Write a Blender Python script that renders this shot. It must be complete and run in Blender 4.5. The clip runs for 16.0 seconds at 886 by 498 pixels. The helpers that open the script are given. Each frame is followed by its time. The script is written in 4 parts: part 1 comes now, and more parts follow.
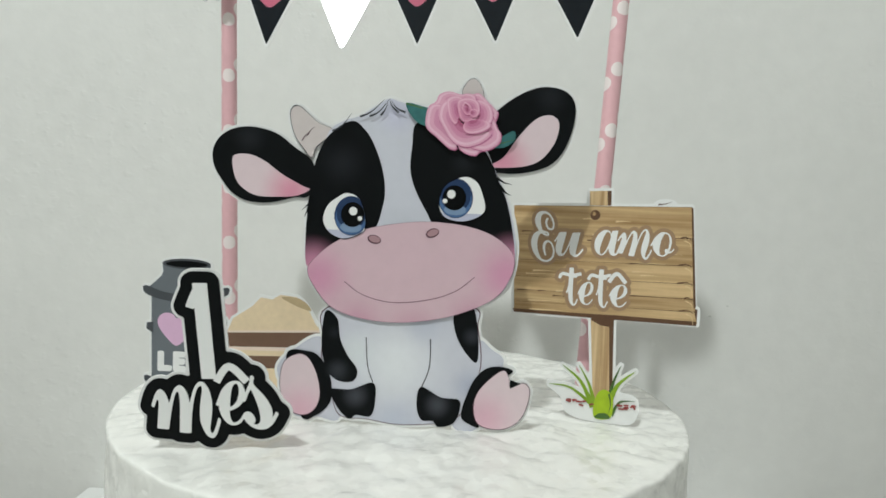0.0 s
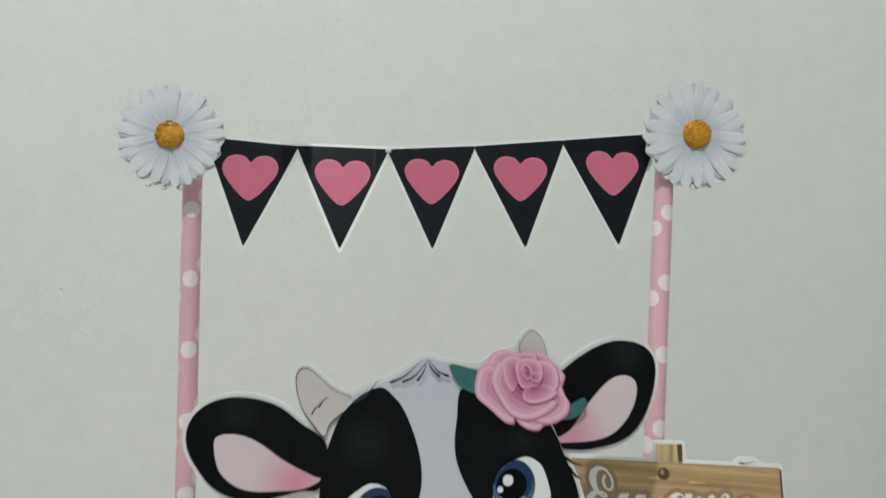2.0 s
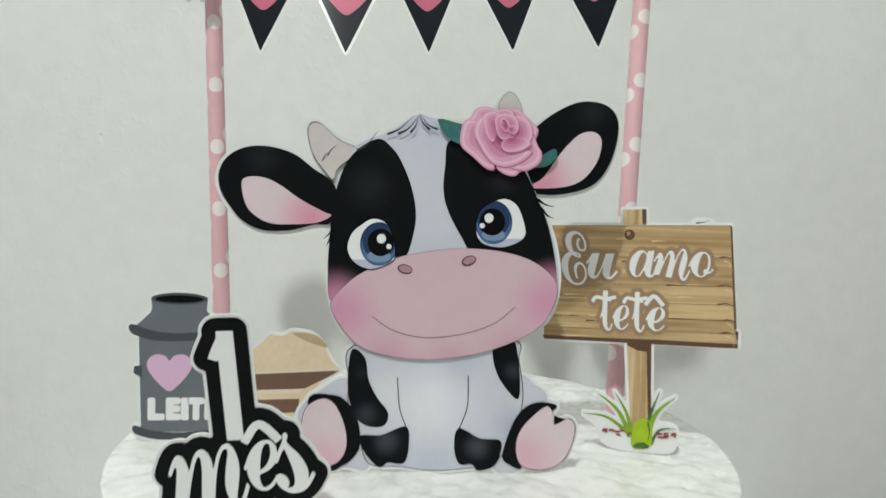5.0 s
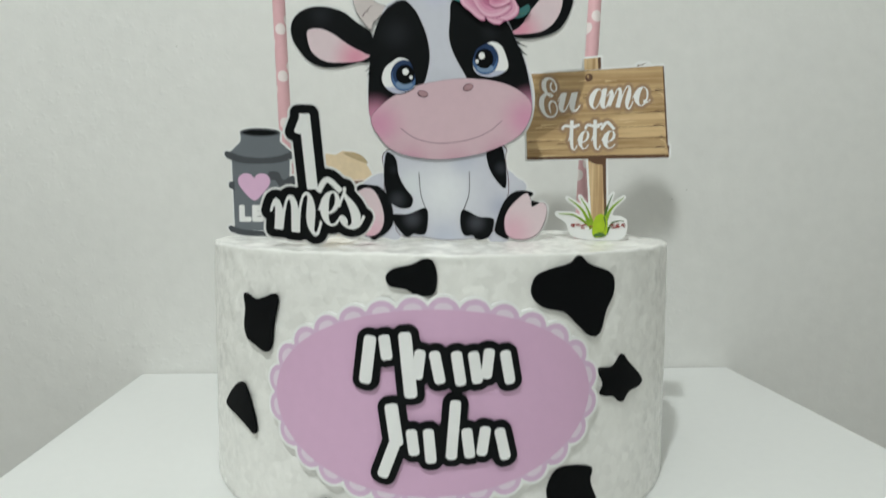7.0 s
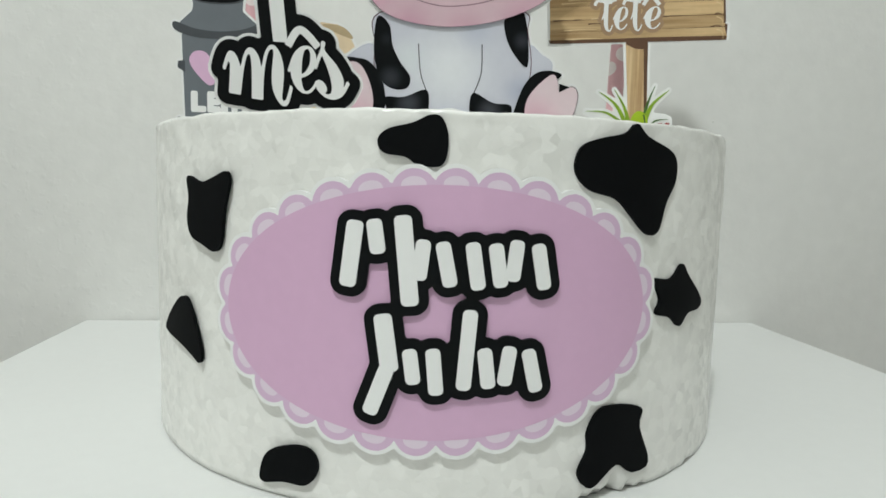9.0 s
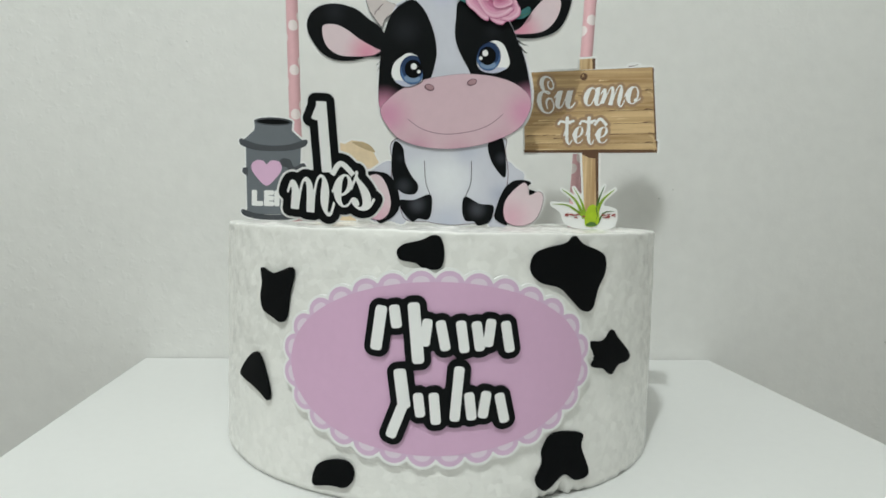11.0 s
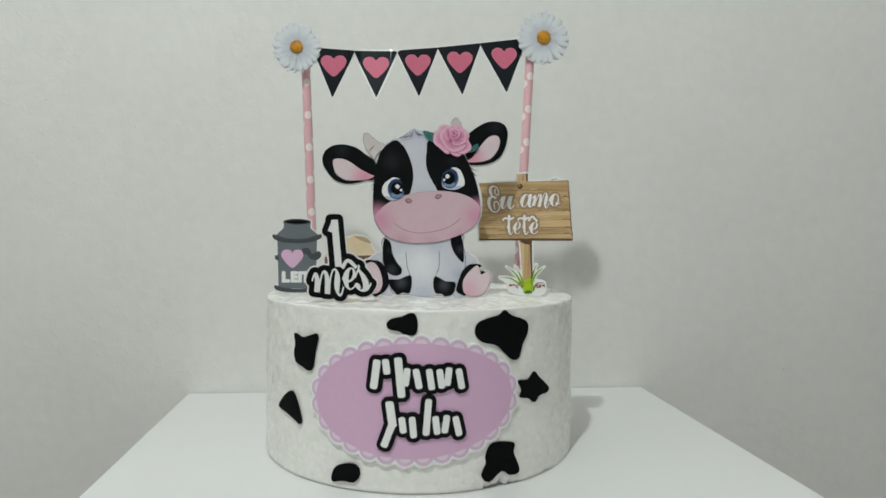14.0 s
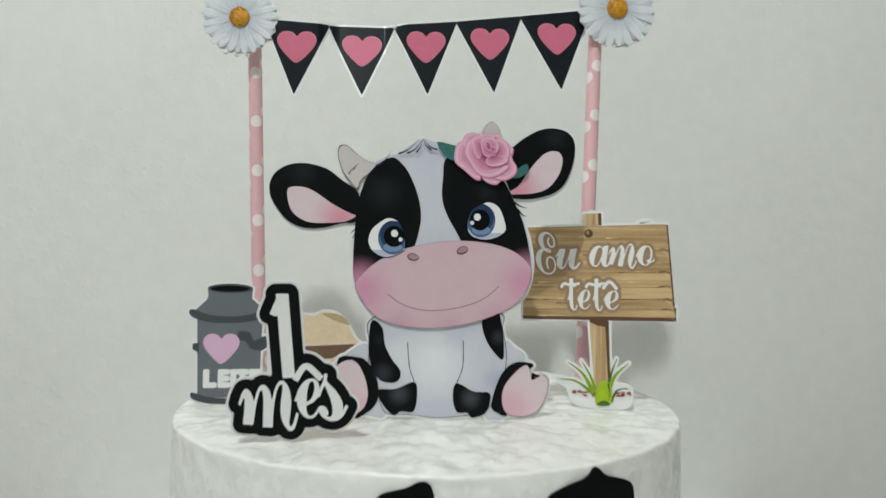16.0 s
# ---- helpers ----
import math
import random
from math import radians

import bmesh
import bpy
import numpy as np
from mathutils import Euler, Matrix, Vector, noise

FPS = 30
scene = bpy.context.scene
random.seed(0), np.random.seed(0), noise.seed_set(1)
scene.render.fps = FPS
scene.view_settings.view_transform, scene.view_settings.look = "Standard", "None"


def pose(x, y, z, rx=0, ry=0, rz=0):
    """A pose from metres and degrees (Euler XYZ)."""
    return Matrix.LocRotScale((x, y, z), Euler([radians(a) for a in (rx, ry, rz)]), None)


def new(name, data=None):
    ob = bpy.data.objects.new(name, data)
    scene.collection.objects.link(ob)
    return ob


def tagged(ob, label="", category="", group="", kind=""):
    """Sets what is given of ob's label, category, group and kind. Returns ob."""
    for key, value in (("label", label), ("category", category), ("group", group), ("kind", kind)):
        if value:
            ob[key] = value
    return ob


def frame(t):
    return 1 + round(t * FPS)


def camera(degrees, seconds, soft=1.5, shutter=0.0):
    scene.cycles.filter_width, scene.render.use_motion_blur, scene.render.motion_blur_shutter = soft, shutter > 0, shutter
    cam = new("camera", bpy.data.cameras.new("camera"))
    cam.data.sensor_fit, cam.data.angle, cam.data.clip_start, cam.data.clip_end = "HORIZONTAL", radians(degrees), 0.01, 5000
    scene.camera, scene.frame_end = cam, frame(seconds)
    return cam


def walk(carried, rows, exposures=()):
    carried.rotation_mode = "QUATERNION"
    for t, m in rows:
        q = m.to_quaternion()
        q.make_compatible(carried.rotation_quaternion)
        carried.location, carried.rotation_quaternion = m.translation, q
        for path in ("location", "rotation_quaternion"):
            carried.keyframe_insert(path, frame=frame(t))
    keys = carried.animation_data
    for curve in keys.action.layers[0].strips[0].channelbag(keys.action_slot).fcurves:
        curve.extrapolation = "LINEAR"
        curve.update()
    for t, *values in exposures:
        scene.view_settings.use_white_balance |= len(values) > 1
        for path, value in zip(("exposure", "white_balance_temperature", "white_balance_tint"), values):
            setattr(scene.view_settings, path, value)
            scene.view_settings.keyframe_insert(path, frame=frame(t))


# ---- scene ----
cam = camera(70.8, 16.0, soft=1.6, shutter=0.5)
ROWS = [
    (0, 0.0146, -0.2342, 0.1631, 87.47, -2.55, 0.70),
    (0.5, -0.0152, -0.2304, 0.1618, 87.85, -3.04, -6.47),
    (1, -0.0201, -0.2288, 0.1693, 88.22, -2.45, -7.66),
    (1.5, -0.0209, -0.2110, 0.1990, 93.76, -1.91, -6.58),
    (2, -0.0227, -0.1901, 0.2176, 93.60, -1.99, -7.41),
    (2.5, -0.0227, -0.1777, 0.2255, 92.19, -1.63, -7.38),
    (3, -0.0208, -0.1842, 0.2201, 91.65, -1.32, -7.34),
    (3.5, -0.0211, -0.1944, 0.1982, 90.58, -1.32, -6.51),
    (4, -0.0168, -0.1953, 0.1809, 88.68, -1.41, -5.34),
    (4.2, -0.0150, -0.1953, 0.1779, 87.95, -1.41, -5.35),
    (6.3, -0.0155, -0.2791, 0.1400, 87.29, -0.75, -4.50),
    (6.5, -0.0154, -0.2851, 0.1311, 87.09, -0.45, -3.84),
    (7, -0.0163, -0.2934, 0.1126, 85.78, -0.25, -3.46),
    (7.5, -0.0167, -0.2894, 0.0967, 84.89, -0.09, -3.61),
    (8, -0.0200, -0.2707, 0.0828, 85.14, -1.11, -4.66),
    (8.2, -0.0190, -0.2587, 0.0798, 85.04, -1.20, -5.00),
    (9.25, -0.0205, -0.2430, 0.0790, 84.20, -1.35, -5.10),
    (10.3, -0.0219, -0.2631, 0.0925, 84.00, -1.50, -4.85),
    (10.5, -0.0229, -0.2771, 0.0985, 84.99, -1.30, -4.23),
    (11, -0.0240, -0.3102, 0.1036, 86.48, -1.32, -4.59),
    (11.5, -0.0232, -0.3378, 0.1087, 86.08, -1.13, -4.43),
    (12, -0.0214, -0.3783, 0.1232, 86.23, -0.62, -4.74),
    (12.5, -0.0224, -0.4110, 0.1347, 87.22, -0.70, -4.56),
    (13, -0.0236, -0.4333, 0.1364, 87.98, -0.61, -4.67),
    (13.5, -0.0224, -0.4344, 0.1352, 88.08, -0.51, -5.90),
    (14, -0.0227, -0.4217, 0.1359, 88.67, -0.43, -5.18),
    (14.5, -0.0233, -0.3943, 0.1398, 89.49, -0.40, -5.08),
    (15, -0.0213, -0.3538, 0.1447, 91.15, -0.49, -5.20),
    (15.5, -0.0224, -0.3051, 0.1476, 91.31, -0.50, -5.60),
    (16, -0.0233, -0.2677, 0.1511, 92.12, -0.69, -6.28),
]
walk(cam, [(t, pose(x, y, z, rx, ry, rz)) for t, x, y, z, rx, ry, rz in ROWS], exposures=[
    (0.0, 0.0), (1.0, 0.0), (1.5, -0.12), (2.0, -0.2), (3.0, -0.22), (3.5, -0.14), (4.0, 0.07), (6.5, -0.02), (7.5, 0.0), (8.0, 0.02), (10.5, 0.03), (11.0, 0.0),
    (11.5, -0.08), (12.0, -0.06), (13.0, -0.14), (13.5, -0.18), (14.5, -0.17), (15.0, -0.14), (15.5, -0.12), (16.0, -0.07)])

# ---- light: one pendant bulb in a small closed room ----
scene.view_settings.exposure = 0.0
world = bpy.data.worlds.new("room_air")
world.use_nodes = True
world.node_tree.nodes["Background"].inputs[0].default_value = (0.9, 0.95, 1.0, 1)
world.node_tree.nodes["Background"].inputs[1].default_value = 0.02
scene.world = world
LAMP = Vector((-0.30, -0.72, 1.22))
bulb_light = bpy.data.lights.new("bulb_light", "POINT")
bulb_light.energy, bulb_light.shadow_soft_size, bulb_light.color = 34.0, 0.030, (0.925, 1.0, 0.995)
new("bulb_light", bulb_light).location = LAMP


# ---- materials ----
def material(name, base, rough=0.6, vary=0.06, grain=400.0, stain=20.0, bump=0.0, bump_scale=600.0, coat=0.0, metal=0.0, per_piece=0.0, gloss=0.5, coat_rough=0.18):
    """A painted, printed or plastic surface: colour that varies at two scales, fine relief and gloss."""
    m = bpy.data.materials.new(name)
    m.use_nodes = True
    n, l = m.node_tree.nodes, m.node_tree.links
    b = n["Principled BSDF"]
    at = n.new("ShaderNodeTexCoord").outputs["Object"]
    fine, wide = n.new("ShaderNodeTexNoise"), n.new("ShaderNodeTexNoise")
    fine.inputs["Scale"].default_value, wide.inputs["Scale"].default_value = grain, stain
    fine.inputs["Detail"].default_value, wide.inputs["Detail"].default_value = 4, 3
    l.new(at, fine.inputs["Vector"]), l.new(at, wide.inputs["Vector"])
    both = n.new("ShaderNodeMath")
    both.operation = "ADD"
    l.new(fine.outputs["Fac"], both.inputs[0]), l.new(wide.outputs["Fac"], both.inputs[1])
    last = both.outputs[0]
    if per_piece:
        info, mul = n.new("ShaderNodeObjectInfo"), n.new("ShaderNodeMath")
        mul.operation, mul.inputs[1].default_value = "MULTIPLY_ADD", per_piece
        l.new(info.outputs["Random"], mul.inputs[0]), l.new(last, mul.inputs[2])
        last = mul.outputs[0]
    ramp = n.new("ShaderNodeMapRange")
    ramp.inputs["From Min"].default_value, ramp.inputs["From Max"].default_value = 0.5, 1.5 + per_piece
    ramp.inputs["To Min"].default_value, ramp.inputs["To Max"].default_value = 1 - vary, 1 + vary
    l.new(last, ramp.inputs["Value"])
    tint = n.new("ShaderNodeMix")
    tint.data_type, tint.blend_type = "RGBA", "MULTIPLY"
    tint.inputs["Factor"].default_value = 1.0
    tint.inputs["A"].default_value = (*base, 1)
    l.new(ramp.outputs["Result"], tint.inputs["B"])
    l.new(tint.outputs["Result"], b.inputs["Base Color"])
    b.inputs["Roughness"].default_value, b.inputs["Metallic"].default_value = rough, metal
    b.inputs["Coat Weight"].default_value, b.inputs["Coat Roughness"].default_value = coat, coat_rough
    b.inputs["Specular IOR Level"].default_value = gloss
    if bump:
        tex, bp = n.new("ShaderNodeTexNoise"), n.new("ShaderNodeBump")
        tex.inputs["Scale"].default_value, tex.inputs["Detail"].default_value = bump_scale, 3
        bp.inputs["Strength"].default_value, bp.inputs["Distance"].default_value = bump, 0.001
        l.new(at, tex.inputs["Vector"]), l.new(tex.outputs["Fac"], bp.inputs["Height"])
        l.new(bp.outputs["Normal"], b.inputs["Normal"])
    return m


def rgb(r, g, b):
    """Linear colour from 0..255 display values."""
    return tuple(((v / 255 + 0.055) / 1.055) ** 2.4 if v > 10 else v / 255 / 12.92 for v in (r, g, b))


def shaded_print(name, base, spots, rough=0.45, gloss=0.3):
    """A printed drawing's own soft tints: round blooms of colour (x, z, reach in mm, rgb) over a base."""
    m = material(name, base, rough, 0.04, 300.0, 40.0, gloss=gloss)
    n, l = m.node_tree.nodes, m.node_tree.links
    at = n["Texture Coordinate"].outputs["Object"]
    mix = next(k for k in n if k.bl_idname == "ShaderNodeMix")
    last = None
    for x, z, reach, colour in spots:
        flat_at, far, fall, blend = n.new("ShaderNodeVectorMath"), n.new("ShaderNodeVectorMath"), n.new("ShaderNodeMapRange"), n.new("ShaderNodeMix")
        flat_at.operation, far.operation = "MULTIPLY", "DISTANCE"
        flat_at.inputs[1].default_value, far.inputs[1].default_value = (1, 0, 1), (x * 0.001, 0, z * 0.001)
        fall.interpolation_type = "SMOOTHSTEP"
        fall.inputs["From Min"].default_value, fall.inputs["From Max"].default_value = 0.0, reach * 0.001
        fall.inputs["To Min"].default_value, fall.inputs["To Max"].default_value = 1.0, 0.0
        blend.data_type = "RGBA"
        blend.inputs["A"].default_value, blend.inputs["B"].default_value = (*base, 1), (*colour, 1)
        l.new(at, flat_at.inputs[0]), l.new(flat_at.outputs[0], far.inputs[0])
        l.new(far.outputs["Value"], fall.inputs["Value"]), l.new(fall.outputs["Result"], blend.inputs["Factor"])
        if last:
            l.new(last, blend.inputs["A"])
        last = blend.outputs["Result"]
    l.new(last, mix.inputs["A"])
    return m


def foam_material():
    """White bead foam cut with a wire: flat bead faces that each tilt their own way, fine pores, faint gloss."""
    m = material("frosted_foam", (0.80, 0.80, 0.775), 0.26, 0.04, 260.0, 35.0)
    n, l = m.node_tree.nodes, m.node_tree.links
    at, normal = n["Texture Coordinate"].outputs["Object"], None
    wave, centre, part_of, bent = n.new("ShaderNodeTexNoise"), n.new("ShaderNodeVectorMath"), n.new("ShaderNodeVectorMath"), n.new("ShaderNodeVectorMath")
    wave.inputs["Scale"].default_value, wave.inputs["Detail"].default_value = 300, 1
    centre.operation, part_of.operation, part_of.inputs["Scale"].default_value = "SUBTRACT", "SCALE", 0.0013
    centre.inputs[1].default_value = (0.5, 0.5, 0.5)
    l.new(at, wave.inputs["Vector"]), l.new(wave.outputs["Color"], centre.inputs[0]), l.new(centre.outputs[0], part_of.inputs[0])
    l.new(at, bent.inputs[0]), l.new(part_of.outputs[0], bent.inputs[1])
    at = bent.outputs[0]
    for scale, steep in ((150, 0.10), (330, 0.18)):
        beads, off, way, slope, bump = n.new("ShaderNodeTexVoronoi"), n.new("ShaderNodeVectorMath"), n.new("ShaderNodeVectorMath"), n.new("ShaderNodeVectorMath"), n.new("ShaderNodeBump")
        beads.inputs["Scale"].default_value = scale
        off.operation, way.operation, slope.operation = "SUBTRACT", "SUBTRACT", "DOT_PRODUCT"
        way.inputs[1].default_value = (0.5, 0.5, 0.5)
        l.new(at, beads.inputs["Vector"]), l.new(at, off.inputs[0]), l.new(beads.outputs["Position"], off.inputs[1])
        l.new(beads.outputs["Color"], way.inputs[0]), l.new(off.outputs[0], slope.inputs[0]), l.new(way.outputs[0], slope.inputs[1])
        bump.inputs["Strength"].default_value, bump.inputs["Distance"].default_value = steep, 1.0
        l.new(slope.outputs["Value"], bump.inputs["Height"])
        if normal:
            l.new(normal, bump.inputs["Normal"])
        normal = bump.outputs["Normal"]
    l.new(normal, n["Principled BSDF"].inputs["Normal"])
    mix, shade, pick = next(k for k in n if k.bl_idname == "ShaderNodeMix"), n.new("ShaderNodeValToRGB"), n.new("ShaderNodeSeparateColor")
    l.new(beads.outputs["Color"], pick.inputs["Color"]), l.new(pick.outputs[0], shade.inputs["Fac"])
    shade.color_ramp.elements[0].color, shade.color_ramp.elements[1].color = (0.795, 0.787, 0.752, 1), (0.84, 0.833, 0.797, 1)
    l.new(shade.outputs["Color"], mix.inputs["A"])
    return m


def petal_material(name, dark, light):
    """Printed petal: fine veins along its length, greyer at the foot."""
    m = material(name, light, 0.5, 0.07, 500.0, 120.0, gloss=0.3, per_piece=0.8)
    n, l = m.node_tree.nodes, m.node_tree.links
    at, stretch, tex = n["Texture Coordinate"].outputs["Object"], n.new("ShaderNodeMapping"), n.new("ShaderNodeTexNoise")
    stretch.inputs["Scale"].default_value = (50, 0, 1500)
    tex.inputs["Scale"].default_value, tex.inputs["Detail"].default_value = 1.0, 2
    where, foot, sum_of, ramp = n.new("ShaderNodeSeparateXYZ"), n.new("ShaderNodeMapRange"), n.new("ShaderNodeMath"), n.new("ShaderNodeValToRGB")
    foot.inputs["From Min"].default_value, foot.inputs["From Max"].default_value = 0.004, 0.012
    foot.inputs["To Min"].default_value, foot.inputs["To Max"].default_value = -0.35, 0.1
    l.new(at, stretch.inputs["Vector"]), l.new(stretch.outputs["Vector"], tex.inputs["Vector"]), l.new(at, where.inputs[0])
    l.new(where.outputs["X"], foot.inputs["Value"]), l.new(foot.outputs["Result"], sum_of.inputs[0]), l.new(tex.outputs["Fac"], sum_of.inputs[1])
    ramp.color_ramp.elements[0].position, ramp.color_ramp.elements[0].color = 0.25, (*dark, 1)
    ramp.color_ramp.elements[1].position, ramp.color_ramp.elements[1].color = 0.6, (*light, 1)
    l.new(sum_of.outputs[0], ramp.inputs["Fac"])
    l.new(ramp.outputs["Color"], next(k for k in n if k.bl_idname == "ShaderNodeMix").inputs["A"])
    return m


def wall_material():
    """Rolled wall paint over uneven plaster: broad trowel waves, fine roller grain and patches of small nodules."""
    m = material("wall_paint", (0.785, 0.78, 0.755), 0.7, 0.05, 90.0, 9.0, 0.36, 85.0)
    n, l = m.node_tree.nodes, m.node_tree.links
    at, first = n["Texture Coordinate"].outputs["Object"], next(k for k in n if k.bl_idname == "ShaderNodeBump")
    grit, patch, rise, where, both = n.new("ShaderNodeTexNoise"), n.new("ShaderNodeTexNoise"), n.new("ShaderNodeMapRange"), n.new("ShaderNodeMapRange"), n.new("ShaderNodeMath")
    grit.inputs["Scale"].default_value, grit.inputs["Detail"].default_value = 190, 2
    patch.inputs["Scale"].default_value, patch.inputs["Detail"].default_value = 7, 2
    rise.inputs["From Min"].default_value, rise.inputs["From Max"].default_value = 0.56, 0.72
    where.inputs["From Min"].default_value, where.inputs["From Max"].default_value = 0.44, 0.58
    both.operation = "MULTIPLY"
    bump = n.new("ShaderNodeBump")
    bump.inputs["Strength"].default_value, bump.inputs["Distance"].default_value = 0.15, 0.0009
    l.new(at, grit.inputs["Vector"]), l.new(at, patch.inputs["Vector"]), l.new(grit.outputs["Fac"], rise.inputs["Value"]), l.new(patch.outputs["Fac"], where.inputs["Value"])
    l.new(rise.outputs["Result"], both.inputs[0]), l.new(where.outputs["Result"], both.inputs[1]), l.new(both.outputs[0], bump.inputs["Height"])
    l.new(first.outputs["Normal"], bump.inputs["Normal"]), l.new(bump.outputs["Normal"], n["Principled BSDF"].inputs["Normal"])
    return m


def wood_material(name, base, dark, grain=(16, 200, 420)):
    """Printed plank grain: long streaks along x, printed with a satin finish."""
    m = material(name, base, 0.45, 0.12, 500.0, 60.0, gloss=0.3, per_piece=0.8)
    n, l = m.node_tree.nodes, m.node_tree.links
    at, stretch = n["Texture Coordinate"].outputs["Object"], n.new("ShaderNodeMapping")
    stretch.inputs["Scale"].default_value = grain
    tex, ramp = n.new("ShaderNodeTexNoise"), n.new("ShaderNodeValToRGB")
    tex.inputs["Scale"].default_value, tex.inputs["Detail"].default_value = 1.0, 5
    l.new(at, stretch.inputs["Vector"]), l.new(stretch.outputs["Vector"], tex.inputs["Vector"])
    ramp.color_ramp.elements[0].position, ramp.color_ramp.elements[0].color = 0.30, (*dark, 1)
    ramp.color_ramp.elements[1].position, ramp.color_ramp.elements[1].color = 0.62, (*base, 1)
    l.new(tex.outputs["Fac"], ramp.inputs["Fac"])
    mix = next(k for k in n if k.bl_idname == "ShaderNodeMix")
    l.new(ramp.outputs["Color"], mix.inputs["A"])
    return m


WALL = wall_material()
# unseen walls, ceiling and floor: tones lowered to cut bounce light and deepen shadows
WALL_UNSEEN = material("unseen_wall_tone", (0.66, 0.65, 0.62), 0.75, 0.05, 90.0, 5.0, 0.2, 85.0)
NIB = material("grey_paint_nib", (0.62, 0.62, 0.59), 0.7, 0.1)
CEIL = material("ceiling_paint", (0.72, 0.72, 0.70), 0.8, 0.03, 60.0, 3.0)
FLOOR = material("floor_tile", (0.36, 0.34, 0.31), 0.35, 0.08, 40.0, 4.0)
TABLE = material("white_laminate", (0.745, 0.75, 0.735), 0.32, 0.02, 200.0, 8.0, 0.03, 500.0)
FOAM = foam_material()
CARD = material("white_card", (0.82, 0.82, 0.81), 0.5, 0.02)
INK = material("black_print", (0.0032, 0.004, 0.0045), 0.55, 0.25, 300.0, 60.0, gloss=0.12)
FELT = material("black_paper", (0.003, 0.0035, 0.004), 0.7, 0.3, 600.0, 60.0, gloss=0.08)
GLOSS_INK = material("black_gloss_print", (0.0012, 0.0042, 0.0085), 0.55, 0.25, 300.0, 60.0, coat=0.42, gloss=0.08, coat_rough=0.10)
GLOSS_CARD = material("glossy_white_card", (0.82, 0.82, 0.81), 0.5, 0.02, coat=0.9, coat_rough=0.10)
PINK = material("pink_print", rgb(212, 172, 202), 0.5, 0.03, 300.0, 30.0)
PINK_EDGE = material("blush_white_print", rgb(224, 208, 222), 0.5, 0.03)
PINK_PALE = material("pale_pink_print", rgb(212, 182, 208), 0.5, 0.03)
HEART_RIM = material("heart_rim_print", rgb(212, 122, 146), 0.5, 0.05, coat=0.35, gloss=0.2, coat_rough=0.09)
HEART = material("rose_heart_print", rgb(206, 106, 132), 0.5, 0.05, coat=0.35, gloss=0.2, coat_rough=0.09)
LILAC = material("lilac_heart_print", rgb(218, 178, 208), 0.5, 0.04)
BLUSH = material("nostril_print", rgb(172, 136, 142), 0.45, 0.05, gloss=0.25)
PELT_SHADE = material("shaded_pelt_print", rgb(188, 190, 208), 0.45, 0.05, gloss=0.25)
SHEEN = material("dark_grey_print", rgb(52, 55, 60), 0.45, 0.1, gloss=0.25)
HORN = material("horn_print", rgb(206, 196, 194), 0.45, 0.05, gloss=0.25)
LINE = material("line_print", rgb(84, 50, 62), 0.45, 0.05)
MUZZLE = shaded_print("muzzle_pink_print", rgb(210, 180, 189), [(-27, 144, 14, rgb(208, 150, 176)), (33, 147, 14, rgb(208, 150, 176)), (4, 127, 12, rgb(200, 156, 172)), (23, 132, 12, rgb(200, 154, 172)), (-14, 129, 12, rgb(200, 154, 172))])
EAR = shaded_print("ear_pink_print", rgb(221, 201, 206), [(-36, 170.5, 12, rgb(218, 150, 170)), (30, 182, 12, rgb(218, 150, 170)), (-31, 100, 12, rgb(220, 178, 192)), (28, 101, 12, rgb(220, 178, 192))])
FACE = shaded_print("black_pelt_print", (0.0032, 0.0042, 0.005), [(-28.5, 147.5, 10.5, rgb(196, 134, 160)), (34, 151.5, 10.5, rgb(196, 134, 160)), (-20, 180, 9, rgb(30, 32, 36)), (18, 182, 6, rgb(28, 30, 34))], gloss=0.12)
LIMB = shaded_print("black_limb_print", (0.0032, 0.0042, 0.005), [(-13.5, 106, 5.5, rgb(66, 68, 74)), (13, 104.5, 5.5, rgb(66, 68, 74)), (-19.5, 114, 5, rgb(52, 55, 60)), (-21, 126, 3, rgb(30, 32, 36)), (23, 127, 4, rgb(48, 50, 56)), (-50, 187, 7, rgb(30, 32, 36)), (44, 203, 7, rgb(30, 32, 36))], gloss=0.12)
PELT = shaded_print("white_pelt_print", rgb(203, 204, 214), [(-1, 117, 20, rgb(226, 228, 232)), (0, 98, 11, rgb(194, 198, 212)), (8, 130, 9, rgb(196, 199, 212)), (23, 111, 8, rgb(180, 184, 200)), (-1, 159, 12, rgb(194, 196, 206)), (-4, 196, 9, rgb(200, 200, 218)), (-14, 120, 9, rgb(216, 220, 224))])
MOUTH = material("mouth_print", rgb(136, 102, 114), 0.45, 0.05)
IRIS = material("blue_print", rgb(74, 106, 150), 0.4, 0.1, gloss=0.25)
IRIS_PALE = material("pale_blue_print", rgb(122, 146, 176), 0.4, 0.1, gloss=0.25)
IRIS_DARK = material("deep_blue_print", rgb(34, 56, 92), 0.4, 0.1, gloss=0.25)
TEAL = material("teal_leaf_print", rgb(58, 112, 112), 0.45, 0.35, gloss=0.25)
ROSE = [shaded_print("rose_print", rgb(*c), [(17.2, 195.0, 8.0, rgb(*k))]) for c, k in (((224, 166, 190), (212, 140, 170)), ((186, 106, 142), (172, 86, 122)), ((234, 190, 208), (228, 168, 192)), ((168, 84, 118), (150, 68, 102)), ((214, 146, 176), (204, 130, 162)), ((202, 128, 160), (192, 112, 146)))]
WOOD = wood_material("plank_print", rgb(206, 176, 132), rgb(150, 117, 76))
